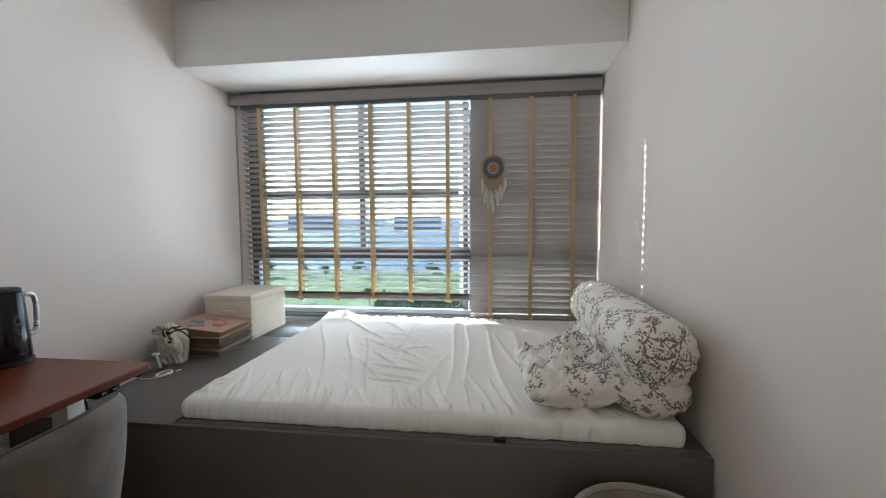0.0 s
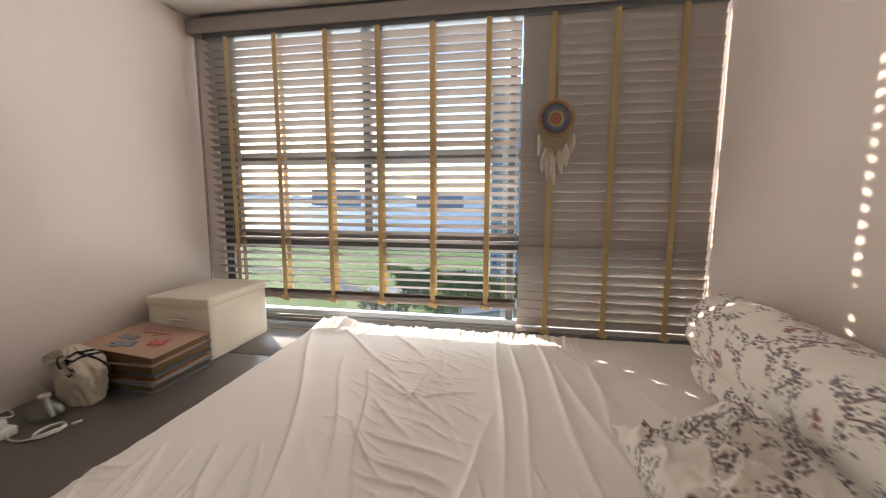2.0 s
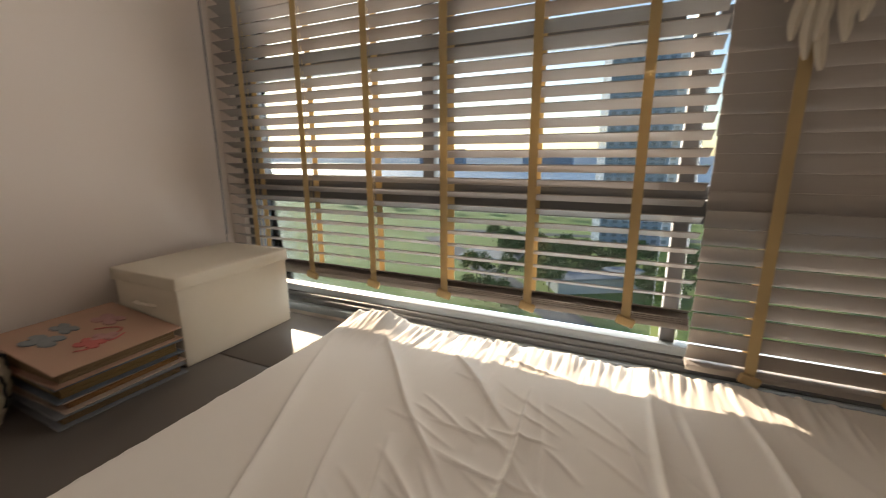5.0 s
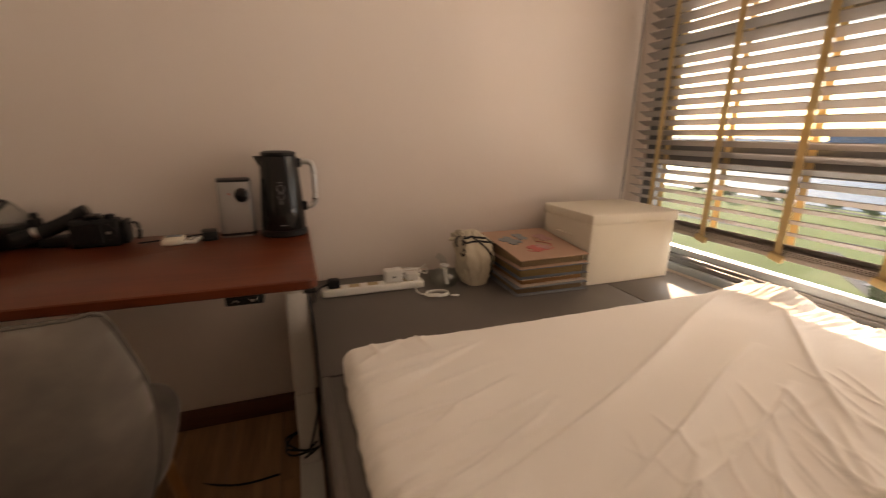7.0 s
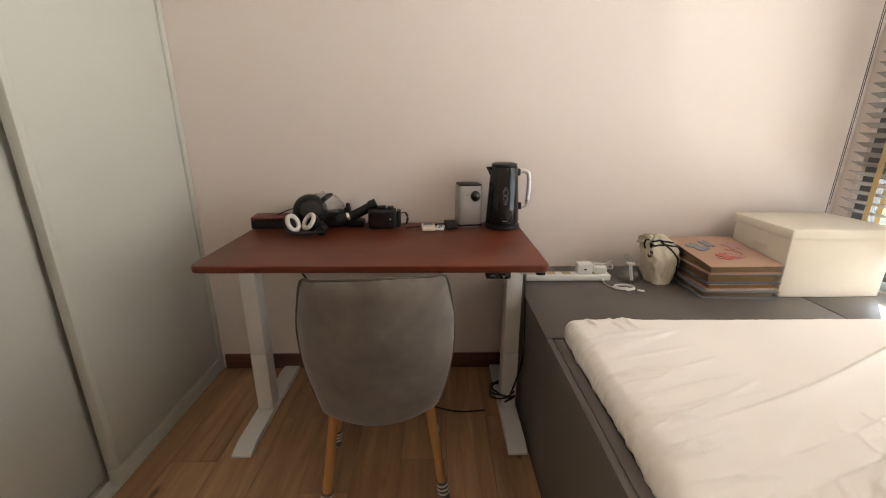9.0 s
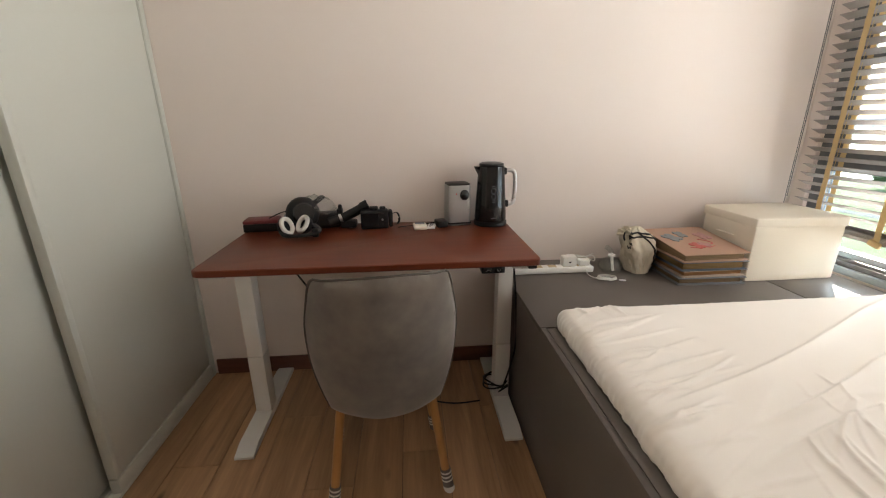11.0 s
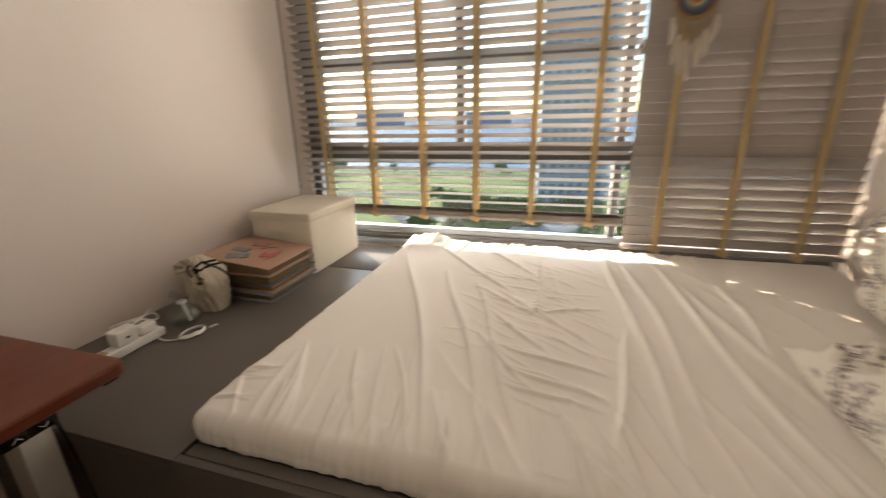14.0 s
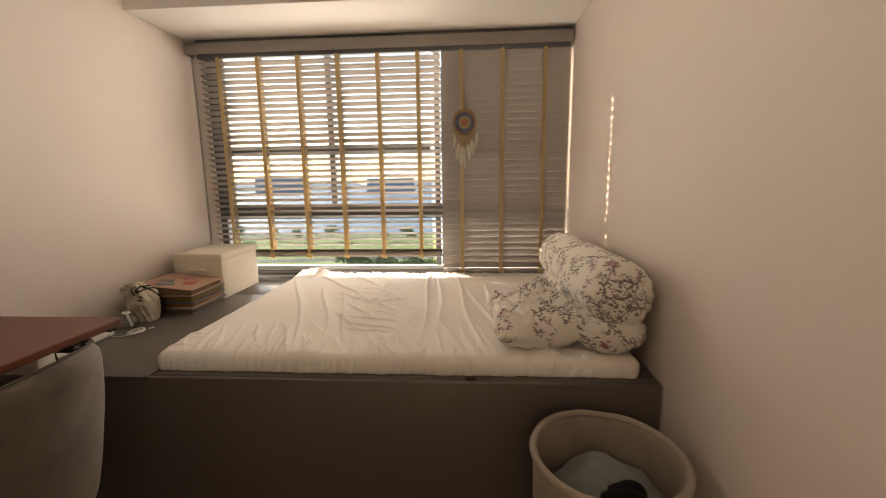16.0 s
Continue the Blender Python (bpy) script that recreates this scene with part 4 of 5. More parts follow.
def pouch():
    p = thing("drawstring_pouch", "slumped cream canvas drawstring pouch with black cords and print", "pouch", (-1.765, 2.035, PLAT_Z + 0.001), 8)

    def skin(a, z, out=0.0):
        """The slumped cloth: narrow foot, wide shoulder leaning aside, crumpled towards the mouth."""
        u = z / 0.212
        wy = 0.046 + 0.042 * math.sin(min(1.0, u * 1.25) * math.pi / 2) - 0.066 * max(0.0, (u - 0.66) / 0.34) ** 1.5
        wx = 0.060 + 0.012 * math.sin(u * math.pi) - 0.044 * max(0.0, (u - 0.55) / 0.45) ** 1.4
        c, n_ = math.cos(a), math.sin(a)
        q = (abs(c) ** 2.8 + abs(n_) ** 2.8) ** (-1 / 2.8)
        g = q * (1 + 0.17 * noise.noise((c * 1.6, n_ * 1.6, z * 13)) - 0.26 * abs(noise.noise((c * 3 + z * 9, n_ * 3, z * 12 + 3))) - 0.10 * abs(noise.noise((c * 7, n_ * 7 + z * 20, z * 34)))
                 + 0.10 * max(0.0, (u - 0.5) / 0.5) * math.sin(9 * a + 14 * z))
        return ((wx * g + out) * c - 0.10 * z - 0.012 * u, (wy * g + out) * n_ + 0.016 * u - 0.05 * max(0.0, u - 0.7), z)

    rings = [[skin(2 * math.pi * i / 80, 0.212 * (j / 44)) for i in range(80)] for j in range(45)]
    def over(stops, out):
        """Points close together over the cloth, so that a cord lies on it."""
        return [skin(a[0] + (b[0] - a[0]) * k / 6, a[1] + (b[1] - a[1]) * k / 6, out) for a, b in zip(stops, stops[1:]) for k in range(6)] + [skin(*stops[-1], out)]

    part("bag", bm_rings(rings), CANVAS, p, smooth=60)
    mouth = []
    for k, (r, z) in enumerate(((0.014, 0.0), (0.019, 0.012), (0.034, 0.03), (0.040, 0.042), (0.034, 0.044), (0.016, 0.02))):
        mouth.append([(r * (1 + 0.22 * (k > 1) * math.sin(7 * a + k)) * math.cos(a), 0.62 * r * (1 + 0.25 * (k > 1) * math.cos(6 * a)) * math.sin(a), z + 0.008 * (k > 1) * math.sin(5 * a)) for a in (2 * math.pi * i / 48 for i in range(48))])
    part("ruffle", bm_move(bm_rings(mouth), pose(-0.028, -0.036, 0.176, 58, -14, 0)), CANVAS, p, smooth=180)
    part("cord", bm_tube(over(((-1.2, 0.185), (-0.5, 0.192), (0.3, 0.186), (0.9, 0.178), (1.2, 0.16), (1.25, 0.12), (1.2, 0.08), (1.1, 0.05)), 0.002), 0.0046, 7, steps=2), BLACK, p)
    part("cord", bm_tube(over(((-0.3, 0.190), (0.1, 0.165), (0.42, 0.13), (0.6, 0.09), (0.66, 0.04)), 0.002), 0.004, 7, steps=2), BLACK, p)
    part("cord", bm_tube(over(((-1.3, 0.178), (-0.7, 0.172), (0.0, 0.176), (0.7, 0.165), (1.3, 0.15)), 0.002), 0.0042, 7, steps=2), BLACK, p)
    part("cord_end", bm_tube([skin(-1.2, 0.185, 0.002), (-0.01, -0.075, 0.195), (0.0, -0.088, 0.178), (0.006, -0.085, 0.160)], 0.0042, 7), BLACK, p)
    part("cord_knot", bm_sphere(skin(-1.2, 0.187, 0.003), 0.008, 10, 8), BLACK, p)
    for a, z in ((-1.05, 0.168), (-0.95, 0.145), (-1.15, 0.125)):
        part("print_mark", bm_tube(over(((a - 0.09, z + 0.006), (a + 0.02, z - 0.005), (a + 0.1, z + 0.004), (a + 0.16, z - 0.006)), 0.0005), 0.0026, 6, steps=2), BLACK, p)


pouch()


def jar():
    j = thing("glass_bottle", "round clear glass bottle with a bent spout and silver stem", "bottle", (-1.765, 1.905, PLAT_Z + 0.001), -25)
    j.scale = (1.12, 1.12, 1.12)
    part("bowl", bm_lathe([(0.03, 0.0), (0.044, 0.004), (0.053, 0.022), (0.049, 0.042), (0.034, 0.056), (0.017, 0.066), (0.013, 0.074), (0.010, 0.074), (0.014, 0.064), (0.032, 0.053), (0.045, 0.041), (0.049, 0.022), (0.04, 0.007), (0.002, 0.006)], 40), THINGLASS, j)
    part("silver_stem", bm_tube([(0.012, 0.012, 0.008), (0.008, 0.004, 0.045), (0.0, 0.0, 0.078)], 0.006, 12), CHROME, j)
    part("spout", bm_tube([(0, 0, 0.074), (0.0, -0.004, 0.088), (-0.006, -0.014, 0.100), (-0.012, -0.026, 0.106)], 0.0105, 14), THINGLASS, j)
    part("neck_band", bm_lathe([(0.0135, 0.07), (0.0155, 0.071), (0.0155, 0.077), (0.0135, 0.078)], 20), CHROME, j)


jar()


def power_strip():
    s = thing("power_strip", "white power strip with plugged-in chargers along the wall", "power strip", (-1.785, 1.63, PLAT_Z + 0.001), 0)
    part("body", bm_box(-0.026, 0.026, -0.20, 0.19, 0.0, 0.03, 0.006, 3), WHITEPLASTIC, s)
    for k in range(5):
        y = -0.15 + k * 0.07
        part("socket", bm_box(-0.017, 0.017, y - 0.02, y + 0.02, 0.0302, 0.0312, 0.0004, 1), PAPER, s)
    ad = thing("charger", "white cube charger plugged into the power strip", "charger", (-1.785, 1.70, PLAT_Z + 0.0323))
    part("body", bm_box(-0.022, 0.022, -0.035, 0.035, 0, 0.05, 0.006, 3), WHITEPLASTIC, ad)
    part("port", bm_box(0.0218, 0.0225, -0.006, 0.006, 0.02, 0.026), BLACK, ad)
    a2 = thing("charger", "small grey-white charger plugged into the power strip", "charger", (-1.785, 1.775, PLAT_Z + 0.0323))
    part("body", bm_box(-0.018, 0.018, -0.026, 0.026, 0, 0.03, 0.005, 3), WHITEPLASTIC, a2)
    pl = thing("plug", "black plug at the end of the power strip", "plug", (-1.785, 1.475, PLAT_Z + 0.0323))
    part("body", bm_box(-0.02, 0.02, -0.022, 0.022, 0, 0.032, 0.006, 3), BLACK, pl)
    part("lead", bm_tube([(0.0, -0.02, 0.015), (0.02, -0.06, 0.0), (0.06, -0.075, -0.05), (0.1, -0.07, -0.1)], 0.0035, 7), BLACK, pl)


power_strip()
cable = thing("charging_cable", "coiled white charging cable lying on the platform", "cable", (-1.665, 1.84, PLAT_Z + 0.0035))
part("coil", bm_tube([(0.028 * math.cos(k * 0.9) * (1 - 0.01 * k), 0.042 * math.sin(k * 0.9) + 0.004 * math.sin(k), 0.002 + 0.0005 * k) for k in range(22)], 0.0026, 7), WHITEPLASTIC, cable)
part("lead", bm_tube([(0.02, 0.02, 0.004), (-0.02, -0.05, 0.001), (-0.08, -0.06, 0.004), (-0.12, -0.04, 0.03), (-0.125, -0.03, 0.05)], 0.0026, 7), WHITEPLASTIC, cable)
part("plug", bm_move(bm_box(-0.004, 0.004, -0.014, 0.014, -0.003, 0.004, 0.0015), pose(0.028, 0.062, 0.001, 0, 0, -20)), WHITEPLASTIC, cable)
cb = thing("charging_cable", "tangle of white cable behind the chargers on the strip", "cable", (-1.86, 1.75, PLAT_Z + 0.004))
part("coil", bm_tube([(0.03 * math.cos(k * 1.1) + 0.01 * math.sin(k * 2.3), 0.07 * math.sin(k * 0.8) + 0.002 * k, 0.012 + 0.016 * abs(math.sin(k * 1.3)) + 0.0012 * k) for k in range(26)], 0.0026, 7), WHITEPLASTIC, cb)


# ---- on the desk ----
def kettle():
    k = thing("kettle", "tall glossy black electric kettle with a steel handle, on the desk", "kettle", (-1.85, 1.322, DESK_Z + 0.001), 0)
    k.scale = (1.0, 1.0, 1.12)
    part("base", bm_lathe([(0.076, 0), (0.079, 0.004), (0.078, 0.016), (0.07, 0.02)], 40), BLACK, k)
    body = part("body", bm_lathe([(0.073, 0.0205), (0.075, 0.03), (0.071, 0.09), (0.065, 0.17), (0.061, 0.235), (0.060, 0.243), (0.05, 0.246)], 48), GLOSSBLACK, k)
    part("spout", bm_rings([[(0.0 + 0.012 * s, -0.057, 0.20 + 0.0 * s) for s in (-1, 0, 1)] + [(0.0, -0.056, 0.195)],
                            [(0.02 * s, -0.060 - 0.022 * (1 - abs(s)), 0.243) for s in (-1, 0, 1)] + [(0.0, -0.055, 0.243)]]), GLOSSBLACK, body)
    part("lid", bm_lathe([(0.057, 0.2465), (0.056, 0.254), (0.045, 0.258), (0.001, 0.259)], 40), BLACK, k)
    part("handle", bm_tube([(0, 0.058, 0.222), (0, 0.085, 0.226), (0, 0.106, 0.218), (0, 0.113, 0.19), (0, 0.113, 0.13), (0, 0.108, 0.095), (0, 0.09, 0.085), (0, 0.069, 0.088)], 0.0095, 14, 1.0), STEEL, k)
    for z, y in ((0.222, 0.06), (0.087, 0.072)):
        part("handle_mount", bm_box(-0.012, 0.012, y - 0.006, y + 0.012, z - 0.014, z + 0.014, 0.004), BLACK, k)
    def face(y, z):
        """A point just proud of the kettle's tapering side."""
        return (math.sqrt((0.071 - 0.075 * (z - 0.09)) ** 2 - y * y) + 0.0004, y, z)

    for z, r in ((0.149, 0.011), (0.126, 0.010)):
        part("dial_mark", bm_tube([face(r * math.cos(a), z + r * math.sin(a)) for a in (2 * math.pi * i / 16 for i in range(16))], 0.0009, 6, closed=True, steps=2), GREYBOARD, body)
    for z in (0.104, 0.110, 0.167):
        part("dial_mark", bm_tube([face(-0.007, z), face(0.0, z), face(0.007, z)], 0.001, 6, steps=3), GREYBOARD, body)
    part("badge", bm_box(0.0735, 0.0755, -0.011, 0.011, 0.036, 0.039, 0.0005, 1), GREYBOARD, body)


kettle()


def projector():
    p = thing("mini_projector", "small silver portable projector standing on the desk", "projector", (-1.885, 1.168, DESK_Z + 0.001), 8)
    p.scale = (1.12, 1.12, 1.25)
    rings = []
    for z, k in ((0.0, 0.98), (0.004, 1.0), (0.145, 0.96), (0.15, 0.93)):
        rings.append([(0.05 * k * math.copysign(abs(math.cos(a)) ** 0.3, math.cos(a)), 0.05 * k * math.copysign(abs(math.sin(a)) ** 0.3, math.sin(a)), z) for a in (2 * math.pi * i / 48 for i in range(48))])
    part("shell", bm_rings(rings), SILVER, p)
    part("top_plate", bm_rings([[(0.05 * k * math.copysign(abs(math.cos(a)) ** 0.3, math.cos(a)), 0.05 * k * math.copysign(abs(math.sin(a)) ** 0.3, math.sin(a)), z) for a in (2 * math.pi * i / 48 for i in range(48))] for z, k in ((0.1502, 0.93), (0.1535, 0.94), (0.155, 0.9))]), BLACK, p)
    part("foot_ring", bm_rings([[(0.05 * k * math.copysign(abs(math.cos(a)) ** 0.3, math.cos(a)), 0.05 * k * math.copysign(abs(math.sin(a)) ** 0.3, math.sin(a)), z) for a in (2 * math.pi * i / 48 for i in range(48))] for z, k in ((0.005, 1.002), (0.006, 1.03), (0.011, 1.03), (0.012, 1.002))]), BLACK, p)
    lens = part("lens_ring", bm_move(bm_lathe([(0.0195, -0.004), (0.0195, 0.004), (0.017, 0.006)], 28), pose(0.049, 0.018, 0.115, 0, 90, 0)), BLACK, p)
    part("lens", bm_move(bm_lathe([(0.0165, 0.0), (0.0165, 0.005), (0.01, 0.0085), (0.001, 0.0095)], 24), pose(0.0495, 0.018, 0.115, 0, 90, 0)), GLOSSBLACK, lens)
    part("indicator", bm_sphere((0.0485, -0.016, 0.119), 0.003, 10, 6), CORAL, p)


projector()


def camera_body():
    c = thing("photo_camera", "black compact camera lying face down on the desk", "camera", (-1.835, 0.785, DESK_Z + 0.001), 4)
    body = part("body", bm_box(-0.03, 0.03, -0.07, 0.055, 0.0, 0.085, 0.008, 3), BLACK, c)
    part("screen", bm_box(0.0302, 0.0325, -0.062, 0.012, 0.014, 0.074, 0.001, 1), GLOSSBLACK, body)
    for k in range(5):
        part("button", bm_move(bm_lathe([(0.005, 0), (0.005, 0.003), (0.003, 0.004)], 10), pose(0.03, 0.028 + 0.013 * (k % 2), 0.02 + 0.012 * k, 0, 90, 0)), SILVER if k == 2 else BLACK, body)
    part("grip", bm_box(-0.045, 0.02, 0.056, 0.075, 0.004, 0.078, 0.008, 3), BLACK, c)
    part("dial", bm_lathe([(0.014, 0.086), (0.014, 0.096), (0.012, 0.098)], 20), BLACK, c).location = (0, 0.03, 0)
    part("viewfinder", bm_box(-0.02, 0.02, -0.03, 0.01, 0.0855, 0.1, 0.006, 2), BLACK, c)
    part("strap", bm_tube([(0.0, 0.075, 0.065), (0.01, 0.095, 0.07), (0.02, 0.105, 0.05), (0.01, 0.10, 0.02), (-0.02, 0.09, 0.008)], 0.006, 8, 0.35), BLACK, c)


camera_body()


def gimbal():
    g = thing("camera_gimbal", "folded black camera stabiliser lying on the desk", "gimbal", (-1.87, 0.64, DESK_Z + 0.001), 0)
    part("grip", bm_tube([(0.035, -0.07, 0.03), (0.015, 0.0, 0.05), (-0.01, 0.075, 0.085)], 0.022, 16, steps=4), BLACK, g)
    part("head", bm_tube([(-0.01, 0.075, 0.086), (-0.015, 0.105, 0.1)], 0.026, 16, steps=3), BLACK, g)
    part("clamp", bm_box(-0.01, 0.03, -0.035, -0.01, 0.055, 0.09, 0.005), BLACK, g)
    part("knob", bm_lathe([(0.009, 0.09), (0.01, 0.1), (0.007, 0.108)], 14), BLACK, g).location = (0.012, -0.02, 0)
    part("collar", bm_move(bm_lathe([(0.024, -0.006), (0.024, 0.006)], 18), Matrix.Translation((0.02, -0.02, 0.046)) @ Vector((-0.02, 0.07, 0.02)).to_track_quat("Z", "Y").to_matrix().to_4x4()), STEEL, g)
    part("support_block", bm_box(-0.03, 0.03, -0.02, 0.05, 0.0, 0.03, 0.006), BLACK, g)


gimbal()


def goggles():
    g = thing("headset", "black headset in clear plastic wrap, on the desk", "headset", (-1.86, 0.478, DESK_Z + 0.001), 10)
    g.scale = (1.15, 1.2, 1.2)
    part("ear_shell", bm_move(bm_lathe([(0.02, -0.03), (0.05, -0.026), (0.062, -0.005), (0.055, 0.02), (0.035, 0.034), (0.004, 0.038)], 32), pose(0.03, -0.02, 0.066, 0, 80, 10)), BLACK, g)
    part("frame", bm_tube([(0.03, 0.02, 0.1), (-0.02, 0.05, 0.115), (-0.05, 0.02, 0.09), (-0.05, -0.04, 0.06)], 0.014, 10, 0.6), BLACK, g)
    wrap = bm_sphere((-0.005, 0.03, 0.07), 0.062, 48, 32, (0.8, 1.25, 0.95))
    for v in wrap.verts:
        v.co += (v.co - Vector((-0.005, 0.03, 0.07))) * (0.22 * noise.noise(v.co * 22) - 0.30 * abs(noise.noise(v.co * 38 + Vector((3, 1, 7)))))
    part("plastic_wrap", wrap, FILM, g, "crumpled clear plastic wrap", smooth=30)
    part("speaker_mesh", bm_move(bm_lathe([(0.034, 0.03), (0.040, 0.034), (0.036, 0.040), (0.02, 0.043), (0.004, 0.044)], 32), pose(0.03, -0.02, 0.066, 0, 80, 10)), GLOSSBLACK, g)
    for k in (-1, 0, 1):
        part("print_bar", bm_move(bm_box(-0.0025, 0.0025, -0.012 + 0.003 * abs(k), 0.012 - 0.003 * abs(k), 0.0405, 0.0432, 0.0005, 1), pose(0.03, -0.02, 0.066, 0, 80, 10) @ Matrix.Translation((0.009 * k, 0, 0))), GREYBOARD, g)
    part("body", bm_box(-0.04, 0.03, -0.01, 0.12, 0.0, 0.06, 0.018, 3), BLACK, g)
    part("headband", bm_tube([(0.0, -0.07, 0.02), (-0.03, -0.085, 0.05), (-0.05, -0.03, 0.03)], 0.011, 10, 0.5), GREYBOARD, g)


goggles()


def headphones():
    h = thing("headphones", "black over-ear headphones with white ear cushions, on the desk", "headphones", (-1.715, 0.455, DESK_Z + 0.001), 0)
    h.scale = (0.92, 0.92, 0.92)
    for y, x, z, way in ((-0.050, 0.0, 0.050, (0.45, 0.72, 0.40)), (0.030, -0.02, 0.052, (0.62, -0.50, 0.55))):
        m = Matrix.Translation((x, y, z)) @ Vector(way).to_track_quat("Z", "X").to_matrix().to_4x4()
        cup = part("ear_cup", bm_move(bm_lathe([(0.018, -0.03), (0.036, -0.024), (0.043, -0.008), (0.043, 0.0), (0.03, 0.003)], 32, 1.0, 0.82), m), BLACK, h)
        ring = [(0.035 * math.cos(a), 0.027 * math.sin(a), 0.01) for a in (2 * math.pi * i / 16 for i in range(16))]
        part("ear_cushion", bm_move(bm_tube(ring, 0.0105, 10, closed=True, steps=3), m), WHITECLOTH, cup)
    part("headband", bm_tube([(0.01, -0.07, 0.03), (0.05, -0.04, 0.02), (0.06, 0.02, 0.02), (0.045, 0.085, 0.024), (0.0, 0.1, 0.03), (-0.03, 0.07, 0.05)], 0.014, 12, 0.55), BLACK, h)
    part("hinge", bm_box(0.02, 0.045, 0.075, 0.105, 0.006, 0.045, 0.006), BLACK, h)


headphones()
REDBOX = mat("dark_red_case", (0.15, 0.022, 0.025), 0.45, vary=0.1, fine=200)
rb = thing("accessory_case", "flat dark red and black case at the desk's end", "case", (-1.862, 0.265, DESK_Z + 0.001), 6)
part("base", bm_box(-0.05, 0.05, -0.075, 0.075, 0.0, 0.036, 0.005), BLACK, rb)
part("lid", bm_box(-0.05, 0.05, -0.075, 0.075, 0.0365, 0.052, 0.005), REDBOX, rb)
wd = thing("card_reader", "cream handheld device lying on the desk", "device", (-1.80, 0.985, DESK_Z + 0.001), 5)
part("body", bm_box(-0.04, 0.04, -0.03, 0.03, 0, 0.02, 0.006, 3), CREAM, wd)
part("display", bm_box(-0.03, 0.0, -0.022, 0.022, 0.0203, 0.0212, 0.0003, 1), GREYBOARD, wd)
w2 = thing("note_card", "small white printed card on the desk", "card", (-1.815, 1.04, DESK_Z + 0.001), -8)
part("sheet", bm_box(-0.04, 0.04, -0.018, 0.018, 0.0, 0.008, 0.002), WHITEPLASTIC, w2)
for k in range(3):
    part("print_bar", bm_box(-0.03 + 0.02 * k, -0.02 + 0.02 * k, -0.01, 0.008 - 0.004 * k, 0.0082, 0.0088), BLACK, w2)
bc = thing("power_adapter", "small black power adapter on the desk", "adapter", (-1.83, 1.085, DESK_Z + 0.001), 12)
part("body", bm_box(-0.035, 0.035, -0.024, 0.024, 0, 0.03, 0.005), BLACK, bc)
part("lead", bm_tube([(-0.03, -0.02, 0.012), (-0.05, -0.1, 0.003), (-0.03, -0.2, 0.003)], 0.0025, 6), BLACK, bc)
dc = thing("desk_cable", "thin black cable trailing over the desk", "cable", (-1.88, 0.36, DESK_Z + 0.0))
part("lead", bm_tube([(0.03, -0.06, 0.056), (-0.02, 0.0, 0.075), (-0.02, 0.06, 0.06), (0.03, 0.1, 0.008), (0.02, 0.2, 0.004)], 0.0025, 6), BLACK, dc)

# cables under the desk
uc = thing("under_desk_cable", "black cables hanging under the desk, coiled round the leg's foot", "cable", (0, 0, 0))
part("lead", bm_tube([(-1.64, 0.36, 0.79), (-1.62, 0.42, 0.74), (-1.70, 0.52, 0.5), (-1.76, 0.62, 0.2), (-1.72, 0.85, 0.01), (-1.60, 1.08, 0.006), (-1.57, 1.24, 0.03)], 0.004, 7), BLACK, uc)
part("coil", bm_tube([(-1.625 + 0.06 * math.cos(k * 0.95), 1.325 + 0.06 * math.sin(k * 0.95), 0.075 + 0.012 * math.sin(k * 2.1) + 0.002 * k) for k in range(22)], 0.004, 7), BLACK, uc)
part("lead", bm_tube([(-1.56, 1.34, 0.09), (-1.55, 1.40 - 0.012, 0.3), (-1.57, 1.392, 0.5), (-1.60, 1.38, 0.7)], 0.004, 7), BLACK, uc)
part("lead", bm_tube([(-1.50, 1.14, 0.79), (-1.47, 1.19, 0.755), (-1.46, 1.25, 0.745), (-1.5, 1.31, 0.75)], 0.0035, 7), BLACK, uc)
tb = thing("toggle_switch", "small black fitting under the desk's corner", "fitting", (-1.36, 1.385, DESK_Z - 0.026))
part("body", bm_box(-0.02, 0.02, -0.018, 0.014, -0.022, 0.0, 0.004), BLACK, tb)

# clothes in the basket
JEAN = mat("pale_blue_cloth", (0.46, 0.50, 0.49), 0.9, vary=0.15, scale=14, fine=300, bump=0.3)
DARKCLOTH = mat("black_cloth", (0.02, 0.017, 0.016), 0.9, fine=300, bump=0.3)


def garment(name, label, cx, cy, z, rx, ry, h, material, seed, turn):
    g = thing(name, label, "clothes", (cx, cy, z), turn, group="clothes in the basket")
    bm = bmesh.new()
    n = 34
    rows = []
    for j in range(n + 1):
        row = []
        for i in range(n + 1):
            u, v = 2 * i / n - 1, 2 * j / n - 1
            e = max(0, 1 - u * u) * max(0, 1 - v * v)
            x = rx * u * math.sqrt(1 - 0.4 * v * v)
            y = ry * v * math.sqrt(1 - 0.4 * u * u)
            row.append(bm.verts.new((x, y, h * e ** 0.5 + 0.05 * noise.noise((x * 9, y * 9, seed)) * e ** 0.3 + 0.03 * abs(noise.noise((x * 17 + y * 6, y * 12, seed + 4))) - (0.06 if max(abs(u), abs(v)) == 1 else 0))))
        rows.append(row)
    for a, b in zip(rows, rows[1:]):
        for i in range(n):
            bm.faces.new((a[i], a[i + 1], b[i + 1], b[i]))
    bmesh.ops.solidify(bm, geom=bm.faces[:], thickness=0.004)
    part("cloth", bm, material, g, smooth=180)


garment("folded_jeans", "crumpled pale blue cloth trousers in the basket", 0.405, 1.12, 0.355, 0.16, 0.15, 0.085, JEAN, 3, 30)
garment("dark_shirt", "crumpled black shirt in the basket", 0.43, 1.05, 0.40, 0.095, 0.07, 0.045, DARKCLOTH, 8, 70)


